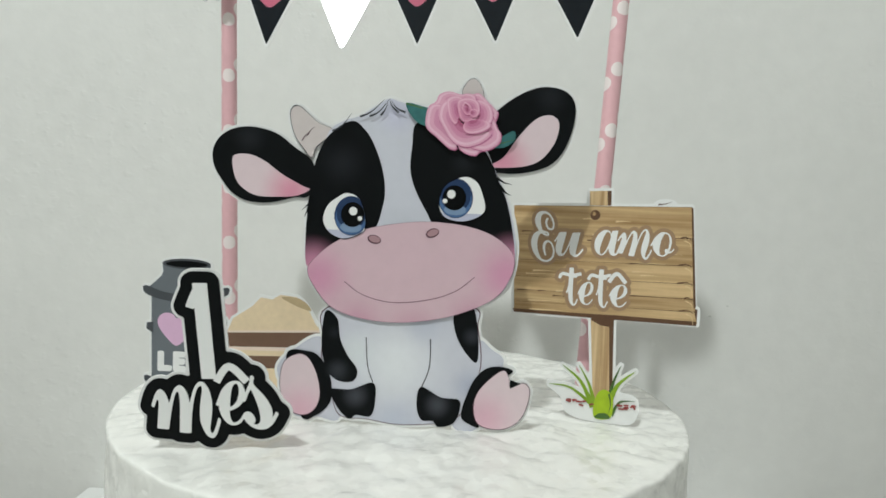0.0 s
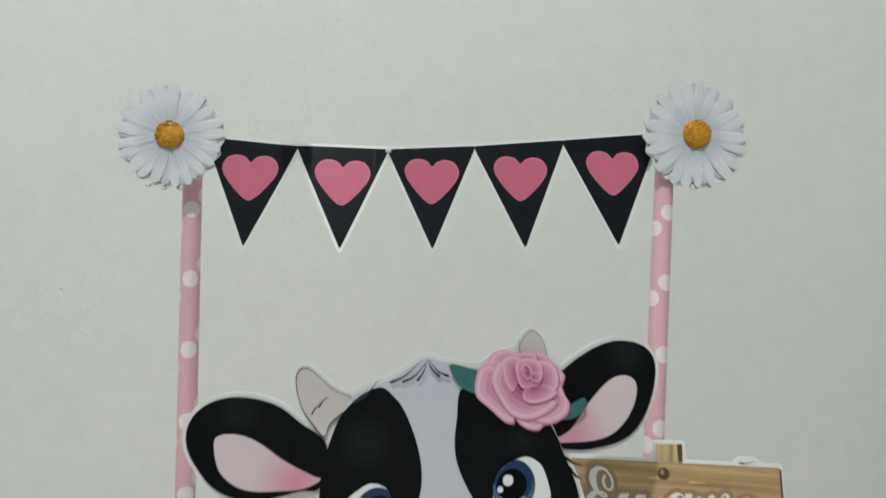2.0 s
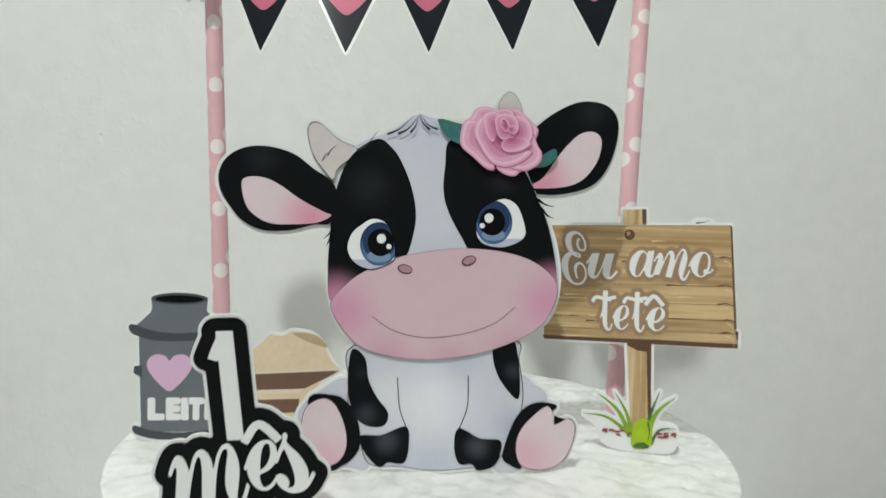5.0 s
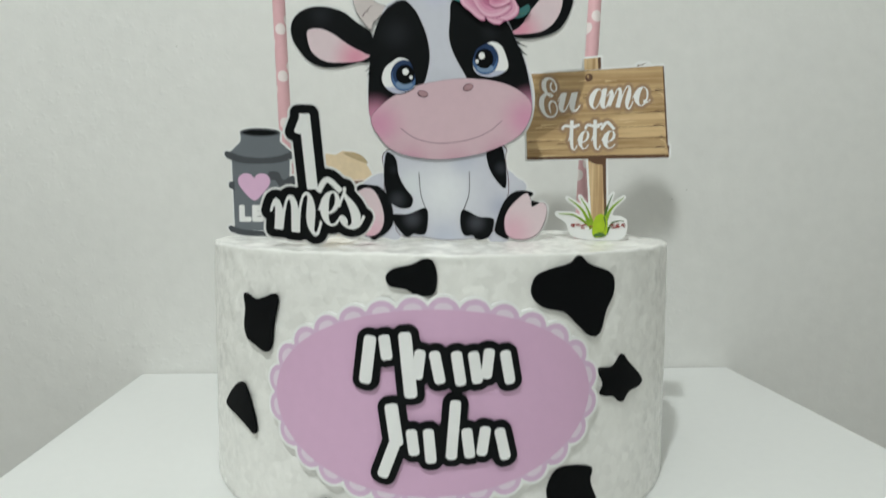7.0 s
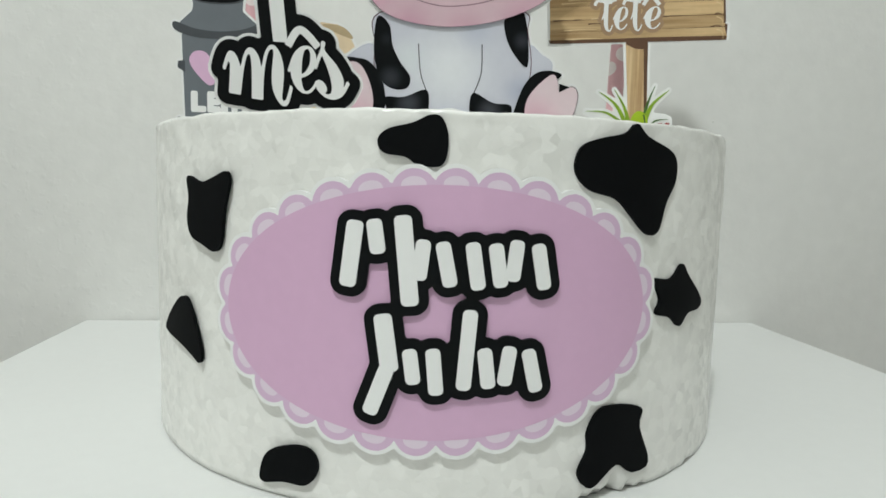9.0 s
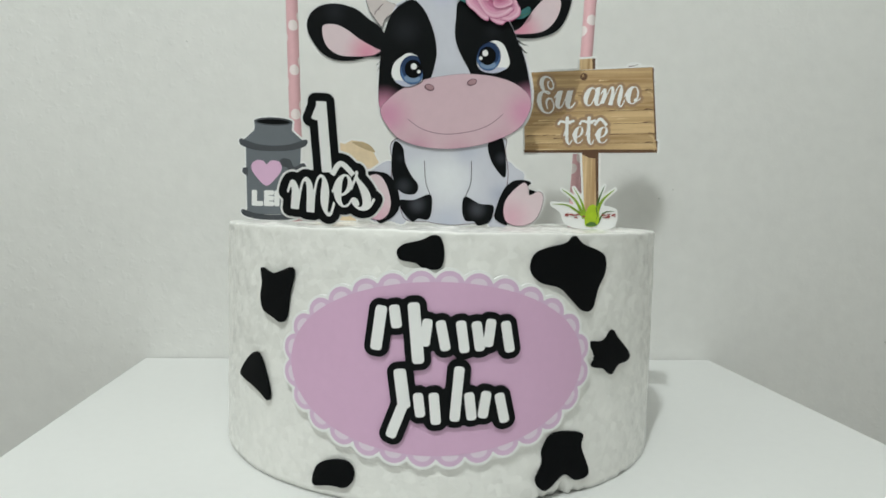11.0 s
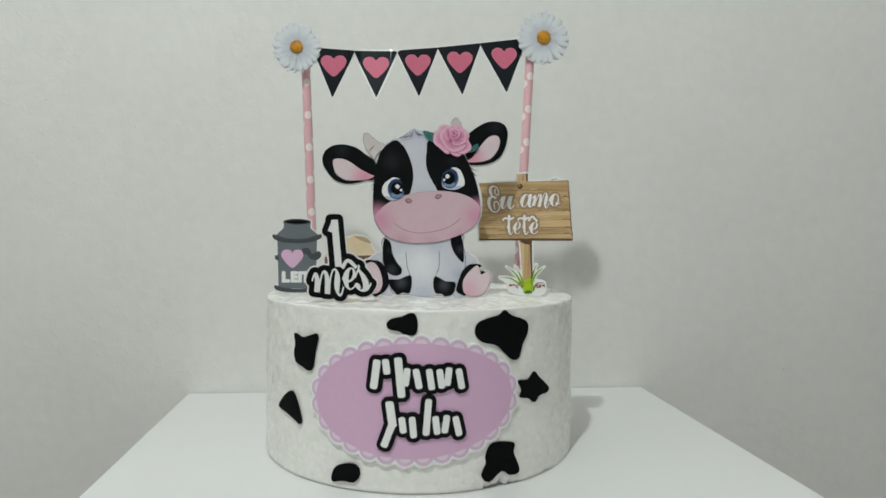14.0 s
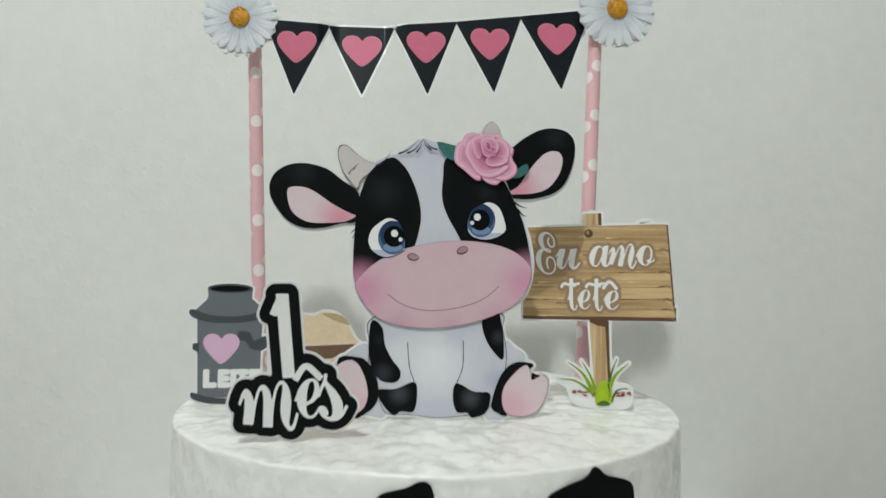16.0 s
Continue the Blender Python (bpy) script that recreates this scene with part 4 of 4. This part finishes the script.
flat_part("post", post_low, WOOD_POST, sign, "printed wooden post", depth=0.10)
flat_part("post_shade", [(70.4, 133.4), (72.0, 133.4), (72.8, 106), (71.9, 106)], WOOD_DARK, sign, depth=0.13)
flat_part("post_shade", [(64.0, 133.2), (71.9, 133.4), (71.8, 129.6), (67.5, 130.0), (64.2, 131.6)], WOOD_DARK, sign, depth=0.135)
flat_part("post", post_top, WOOD_POST, sign, depth=0.10)
flat_part("post_shade", [(67.4, 176), (68.8, 176), (69.0, 171), (67.8, 171)], WOOD_DARK, sign, depth=0.13)
flat_part("nail", oval(63.7, 167.6, 1.7, 1.7), WOOD_DARK, sign, "dark nail head", depth=0.22)
flat_part("nail", oval(63.3, 168.0, 0.55, 0.7), WOOD, sign, depth=0.25)
WORDS = (("E", 41.6, 150.7, 50.0, 168.2, 0.0, 0.0), ("u", 49.6, 152.9, 60.4, 161.4, 0.1, 0.0), ("a", 64.0, 154.0, 72.8, 162.7, 0.1, 0.0), ("m", 71.6, 153.0, 83.6, 164.2, 0.1, 0.4), ("o", 82.8, 154.7, 90.8, 162.8, 0.1, 0.0),
         ("t", 54.8, 136.0, 59.0, 149.2, -0.05, 0.0), ("e", 59.0, 136.6, 64.6, 144.6, 0.1, 0.0), ("t", 65.2, 136.0, 69.4, 149.2, -0.05, 0.0), ("e", 69.8, 136.7, 76.2, 144.4, 0.1, 0.0))
shapes = [brush_letter(*w) for w in WORDS]
BARS_OF_T = ([(52.3, 145.3), (53.4, 146.9), (56.6, 146.5), (60.0, 147.2)], [(62.5, 145.3), (63.6, 147.0), (66.6, 146.6), (70.2, 147.4)])
CARET = [ribbon([(69.6, 145.0), (72.2, 148.0), (75.4, 144.9)], 1.3)]
extra = {5: [ribbon(BARS_OF_T[0], 1.1)], 7: [ribbon(BARS_OF_T[1], 1.1)], 8: CARET}
groups = [[shape] + [[e] for e in extra.get(i, [])] for i, shape in enumerate(shapes)]
card_part("letter_halo", [lp for g in groups for lp in g], LETTER_EDGE, sign, "soft brown halo round the letters", grow=1.3, thick=0.02, cell=0.4, depth=0.24)
for i, g in enumerate(groups):
    card_part("letter", g, CARD, sign, "white printed script letter", grow=0.14 if i == 0 else 0.02, thick=0.02, cell=0.25, depth=0.27 + 0.008 * i)
for i, b in enumerate(blades):
    flat_part("grass_blade", b, GRASS_DARK if i in (3, 5) else GRASS, sign, depth=0.20 + 0.02 * i)
flat_part("bud", spline([(67.2, 98.0), (66.8, 103), (68.2, 107), (70.6, 108.0), (73.0, 106.0), (73.4, 102), (72.4, 98.3)]), BUD, sign, "lime green bud", depth=0.34)
flat_part("bud_shade", spline([(67.4, 98.0), (68.6, 99.6), (71.2, 99.8), (72.4, 98.2)]), GRASS_DARK, sign, depth=0.36)
flat_part("bud_rim", ribbon([(71.8, 106.8), (72.5, 103), (71.6, 99.2)], 0.7, True), GRASS_DARK, sign, depth=0.37)
for cx, span, zc in ((60.5, 5.0, 102.4), (76.8, 2.8, 102.6)):
    for i in range(9):
        p = (cx + span * (rnd.random() * 2 - 1), zc + rnd.random() * 1.6 - 0.6)
        flat_part("tiny_flower", ribbon([p, (p[0] + 0.8, p[1] + 0.5 * rnd.random()), (p[0] + 1.6, p[1] + rnd.random() - 0.5)], 0.55), BERRY, sign, depth=0.38 + 0.006 * i)

# ---- the age cut-out: 1 mês ----
age = thing("age_topper", "black card cut-out with white letters reading 1 mês", "cake topper", "paper toppers on the cake", at=(0, 0, 0))
lean = Matrix.Translation((-0.0515, -0.0642, 0.1)) @ Matrix.Rotation(radians(8.0), 4, "Z") @ Matrix.Rotation(radians(5.2), 4, "X") @ Matrix.Translation((0.0515, 0, -0.1))
age.location, age.rotation_euler = lean.to_translation(), lean.to_euler()
AGE = (("m", -64.6, 100.0, -46.8, 117.4, -0.06, 0.40), ("e", -47.8, 104.2, -39.8, 116.8, 0.02, 0.0), ("s", -40.8, 103.0, -31.4, 118.4, -0.1, 0.0))
shapes = [letter("1", -53.0, 117.4, -49.2, 144.0, -0.08, 1.0)] + [brush_letter(*a) for a in AGE]
HAT = ribbon([(-47.8, 116.6), (-44.6, 121.0), (-39.8, 116.8)], 1.8)
FLAG = ribbon([(-52.8, 142.8), (-54.0, 140.0), (-55.0, 137.2)], 2.2)
card_part("backing", shapes + [[FLAG], [HAT]], CARD, age, "white card backing with a cut margin", grow=3.9, thick=0.6)
card_part("border", shapes + [[FLAG], [HAT]], INK, age, "black printed border", grow=3.1, thick=0.3, depth=0.35)
for i, s in enumerate(shapes):
    card_part("letter", [s, [FLAG]] if i == 0 else [s, [HAT]] if i == 2 else [s], CARD, age, "white raised letter", grow=0.0 if i == 0 else 0.1, thick=0.35, cell=0.3, depth=0.75 + 0.03 * i)

# ---- the milk can cut-out ----
can = thing("milk_can_topper", "printed card grey milk can with pink heart, lettered LEITE", "cake topper", "paper toppers on the cake", at=(-0.0004, -0.009, 0))
CX = -80.2
can_body = [(CX - 12.6, 131), (CX - 11.8, 100), (CX + 12.0, 100), (CX + 12.8, 131.4)]
shoulder = [(CX - 8.4, 141), (CX - 9.0, 139), (CX - 14.4, 133.8), (CX - 8, 131.6), (CX + 8, 131.8), (CX + 14.4, 134.4), (CX + 8.6, 139.4), (CX + 8.4, 141.2)]
neck = [(CX - 8.8, 143.4), (CX - 8.3, 138.5), (CX + 8.4, 138.7), (CX + 8.8, 143.6)]
ring = spline([(CX - 15.0, 135.2), (CX - 8, 133.0), (CX, 132.3), (CX + 8, 133.2), (CX + 15.2, 135.6), (CX + 15.0, 132.6), (CX + 8, 130.3), (CX, 129.7), (CX - 8, 130.0), (CX - 14.8, 132.2)], 4)
foot = spline([(CX - 14.0, 102.2), (CX - 8, 100.4), (CX, 99.8), (CX + 8, 100.4), (CX + 14.0, 102.2), (CX + 13.8, 99.6), (CX + 8, 97.8), (CX, 97.4), (CX - 8, 97.8), (CX - 13.8, 99.6)], 4)
lug_l, lug_r = [(CX - 11.6, 121.8), (CX - 14.0, 121.6), (CX - 14.2, 119.4), (CX - 11.6, 117.6)], spline([(CX + 3.6, 126.2), (CX + 7.8, 126.0), (CX + 9.8, 122.6), (CX + 14.0, 124.6), (CX + 15.6, 121.6), (CX + 13.0, 118.8), (CX + 8.6, 119.4), (CX + 6.2, 122.4), (CX + 3.6, 122.8)], 3)
rim = oval(CX, 143.5, 8.9, 1.9)
card_part("backing", [[can_body], [shoulder], [neck], [ring], [foot], [lug_l], [lug_r], [rim]], CARD, can, "white card backing with a cut margin", grow=0.8, thick=0.6)
for name, shape, mat, d in (("body", can_body, STEEL, 0.06), ("shoulder", shoulder, STEEL, 0.08), ("neck", neck, STEEL, 0.10), ("rim", rim, STEEL_DARK, 0.12), ("mouth", oval(CX, 143.4, 7.6, 1.2), INK, 0.14), ("hoop", ring, STEEL_DARK, 0.14), ("foot_hoop", foot, STEEL_DARK, 0.14), ("lug", lug_l, STEEL_DARK, 0.14), ("lug", lug_r, STEEL_DARK, 0.14)):
    flat_part(name, shape, mat, can, depth=d)
flat_part("heart", heart(-83.2, 119.6, 14.0, 12.4), LILAC, can, "lilac pink heart", depth=0.18)
for c, x0, x1 in (("L", -89.7, -84.9), ("E", -84.0, -79.9), ("I", -79.3, -77.4), ("T", -77.1, -72.5), ("E", -71.9, -67.8)):
    card_part("letter", [letter(c, x0 + 0.45, 104.6, x1 - 0.45, 110.6)], CARD, can, "white block letter", grow=0.75, thick=0.02, cell=0.3, depth=0.2)

# ---- the hay bale cut-out ----
hay = thing("hay_topper", "printed card cut-out of a tan hay bale with brown bands", "cake topper", "paper toppers on the cake", at=(0, -0.018, 0))
bale = [(-62, 121), (-60, 126), (-53.3, 130.6), (-50.5, 133.8), (-46.5, 133.2), (-43.5, 135.0), (-38, 134.4), (-35.6, 132.8), (-33.1, 129.3), (-30.8, 125.0), (-28.4, 122.6)]
low = [(-62, 121), (-28.4, 122.6), (-34, 119), (-40, 113), (-41, 98), (-60, 98)]
card_part("backing", [[bale], [low]], CARD, hay, "white card backing with a cut margin", grow=0.9, thick=0.6)
flat_part("bale", bale + [(-29.5, 121.8), (-62, 120.8)], HAY, hay, "tan straw", depth=0.06)
# shadow cast on the bale's upper right, painted as a darker tan patch
flat_part("bale_painted_shadow", spline([(-43.3, 134.2), (-38.0, 134.2), (-34.6, 132.6), (-32.6, 129.8), (-36.0, 130.6), (-40.0, 132.2)], 4), HAY_SHADOW, hay, depth=0.08)
flat_part("bale_side", low, HAY, hay, depth=0.05)
flat_part("band", [(-62, 120.9), (-28.6, 122.5), (-30.5, 121.2), (-39.5, 116.6), (-62, 116.0)], HAY_DARK, hay, "brown band", depth=0.10)
flat_part("straw_line", [(-62, 116.0), (-39.5, 116.6), (-41, 115.2), (-62, 114.8)], HAY_PALE, hay, depth=0.12)
flat_part("straw_line", [(-62, 121.6), (-28.8, 123.2), (-28.6, 122.4), (-62, 120.9)], HAY_PALE, hay, depth=0.12)
flat_part("band", [(-62, 112.8), (-41, 113.4), (-41.5, 109), (-62, 108.6)], HAY_DARK, hay, depth=0.10)

# ---- bunting on two straws with daisies ----
def straw_pole(foot_at, head_at, turn, phase, step):
    pole = thing("straw_pole", "pink paper straw with white polka dots stuck upright in the cake", "straw", "straws", at=foot_at)
    d = Vector(head_at) - Vector(foot_at)
    pole.rotation_mode = "QUATERNION"
    pole.rotation_quaternion = d.to_track_quat("Z", "Y")
    n, L, r = 28, d.length, 0.003
    verts, faces = [], []
    for rr in (r, r - 0.0004):
        for z in (0, L):
            verts += [(rr * math.cos(2 * math.pi * i / n), rr * math.sin(2 * math.pi * i / n), z) for i in range(n)]
    for i in range(n):
        j = (i + 1) % n
        faces += [(i, j, n + j, n + i), (2 * n + j, 2 * n + i, 3 * n + i, 3 * n + j), (n + i, n + j, 3 * n + j, 3 * n + i), (j, i, 2 * n + i, 2 * n + j)]
    tube_part = part("tube", mesh_of("tube", verts, faces, [STRAW]), pole, "pink paper tube")

    def wrap(u, z, dd):
        a = u * MM / r + turn
        rr = r + 0.00004 + dd * MM
        return (rr * math.cos(a), rr * math.sin(a), z * MM)

    for ang, lag in ((0.0, 0.0), (-1.18, -5.83), (-2.75, -11.66), (1.95, 5.83)):
        for k in range(9):
            z = phase + step * k + lag
            if 3 < z < L / MM - 3:
                card_part("dot", [[oval(ang * 3.0, z, 2.7, 2.7)]], DOT, tube_part, thick=0.05, cell=0.5, warp=wrap)
    return pole


straw_pole((-0.0722, 0.0165, 0.090), (-0.0794, 0.0215, 0.2575), -1.1, 10.3, 22.35)
straw_pole((0.0652, -0.0070, 0.090), (0.0754, 0.0040, 0.2640), -0.98, 7.1, 22.8)


def daisy(at, spin, size):
    flower = thing("daisy", "printed white daisy cut-out with a yellow centre on a straw tip", "paper flower", "daisies", at=at)
    flower.rotation_euler = (0, spin, 0)
    back = [(size * 0.97 * math.cos(a) * (1 + 0.03 * math.sin(21 * a)), size * 0.97 * math.sin(a) * (1 + 0.03 * math.sin(21 * a))) for a in (2 * math.pi * i / 150 for i in range(150))]
    card_part("backing", [[back]], CARD, flower, "white card backing", thick=0.5, depth=0.0)
    rnd = random.Random(int(abs(at[0]) * 1e5))
    half = []
    for s in (0.0, 0.15, 0.35, 0.55, 0.75, 0.88, 0.96, 1.0):
        half.append((0.20 + 0.80 * s, 0.134 * math.sin(math.pi * min(1, (0.10 + 0.70 * s))) ** 0.75 * (1 if s < 0.9 else 0.82 if s < 1 else 0.35)))
    verts, faces = [], []
    for x, w in half:
        for k in (-1, -0.5, 0, 0.5, 1):
            verts.append((x * size * MM, -(0.45 + 0.10 * x * (1 - abs(k)) + 0.05 * (abs(k) == 0.5)) * MM, w * k * size * MM))
    for i in range(len(half) - 1):
        for k in range(4):
            a = i * 5 + k
            faces.append((a, a + 5, a + 6, a + 1))
    lower, petal = mesh_of("petal", verts, faces, [PETAL_LOW]), mesh_of("petal", verts, faces, [PETAL])
    for layer, me in enumerate((lower, petal)):
        for i in range(21):
            ob = part("petal", me, flower)
            s = (0.93, 0.99)[layer] * rnd.uniform(0.95, 1.05)
            ob.rotation_euler = (radians(rnd.uniform(-1.5, 1.5)), radians(360 * (i + 0.5 * layer) / 21 + rnd.uniform(-4, 4)), 0)
            ob.scale = (s, 1, s * rnd.uniform(0.72, 0.98))
            ob.location.y = -0.00025 * layer - 0.00010 * (i % 2) - 0.00005 * rnd.random()
    bm = bmesh.new()
    bmesh.ops.create_uvsphere(bm, u_segments=32, v_segments=16, radius=1)
    for v in bm.verts:
        b = noise.noise(v.co * 9) * 0.08
        v.co = Vector((v.co.x * (0.265 + 0.1 * b) * size * MM, v.co.y * 0.10 * size * MM * (1 + b) - 0.0011, v.co.z * (0.265 + 0.1 * b) * size * MM))
    disc = part("disc", bm_mesh("disc", bm, DISC, True), flower, "golden yellow centre")
    dots = bmesh.new()
    for k in range(90):
        a, far = radians(rnd.uniform(60, 300)) - spin, rnd.uniform(0.13, 0.262) * size * MM
        at_dot = Vector((far * math.cos(a), -0.0011 - 0.09 * size * MM * math.sqrt(max(0.0, 1 - (far / (0.292 * size * MM)) ** 2)), far * math.sin(a)))
        bmesh.ops.create_icosphere(dots, subdivisions=1, radius=rnd.uniform(0.00018, 0.00034), matrix=Matrix.Translation(at_dot))
    part("stamens", bm_mesh("stamens", dots, STAMEN, True), disc, "brown stamen dots")
    return flower


# glossy bead added where a glint shows, so that it mirrors the bulb
def glint_bead(at, r, parent):
    bm = bmesh.new()
    bmesh.ops.create_uvsphere(bm, u_segments=14, v_segments=8, radius=r)
    for v in bm.verts:
        v.co = Vector(at) + Vector((v.co.x * 1.2, v.co.y * 0.5, v.co.z * (0.9 + 0.25 * math.sin(900 * v.co.x))))
    part("glint_bead", bm_mesh("glint_bead", bm, GLINT_GLOSS, True), parent, "small glossy bead added to catch a glint")


left_daisy = daisy((-0.0842, 0.0125, 0.2624), 0.10, 16.4)
for x, z in ((0.0005, -0.0166), (0.0052, -0.0158), (-0.0042, -0.0162)):
    glint_bead((x, 0.0003, z), 0.0009, left_daisy)
daisy((0.0830, -0.0015, 0.2703), 0.45, 18.0)

bunting = thing("bunting", "black pennant bunting with pink hearts strung between two straws", "bunting", "", at=(0, 0.007, 0))
TIPS = [(-59.8, 228.3), (-30.1, 228.6), (-1.1, 229.6), (28.4, 231.1), (58.6, 233.1)]
NOTCH = [(-73.2, 261.2), (-44.7, 260.3), (-16.2, 260.7), (11.7, 263.0), (40.8, 265.8), (71.4, 267.0)]
TOPS = [(-74.2, 262.9), (-44.7, 261.2), (-16.0, 261.6), (11.6, 264.0), (40.8, 267.4), (73.0, 271.3)]
HEARTS = [(-59.2, 250.6), (-30.2, 250.3), (-1.9, 251.9), (26.7, 254.1), (57.0, 257.3)]


def hang(x, z, d):
    """How the strip hangs: along the slack line, its top tipped back, most of all at the second pennant."""
    near = min(1.0, max(0.0, (20.5 - abs(x + 30.2)) / 11.0))
    near = near * near * (3 - 2 * near)
    k = math.tan(radians(5.0 + 13.2 * near))
    swing = -0.075 * x * (1 - near) + near * (2.26 - 0.031 * (x + 30.1))
    tall = 1 + 0.0016 * near * (z - 229)
    return ((x + near * 0.0016 * (z - 229) * (x + 22.7)) * MM, (swing - d + (z - 229) * k - 2.0) * MM, (225.5 + (z - 225.5) * tall) * MM)


tris = [[TOPS[i], TOPS[i + 1], NOTCH[i + 1], TIPS[i], NOTCH[i]] for i in range(5)]
card_part("backing", [[t] for t in tris], GLOSS_CARD, bunting, "white paper strip with a cut margin", grow=0.95, thick=0.35, cell=0.5, warp=hang)
for i in range(5):
    p = card_part("pennant", [[tris[i]]], GLOSS_INK, bunting, "glossy black printed pennant", thick=0.02, cell=0.5, depth=0.06, warp=hang)
    card_part("heart_rim", [[heart(HEARTS[i][0], HEARTS[i][1] - 0.1, 17.2, 15.1)]], HEART_RIM, p, "pale pink rim of the heart", thick=0.02, cell=0.5, depth=0.10, warp=hang)
    card_part("heart", [[heart(HEARTS[i][0] - 0.05, HEARTS[i][1] - 0.25, 16.5, 14.3)]], HEART, p, "pink heart", thick=0.02, cell=0.5, depth=0.13, warp=hang)

glint_bead((-0.0160, 0.0050, 0.2618), 0.0009, bunting)
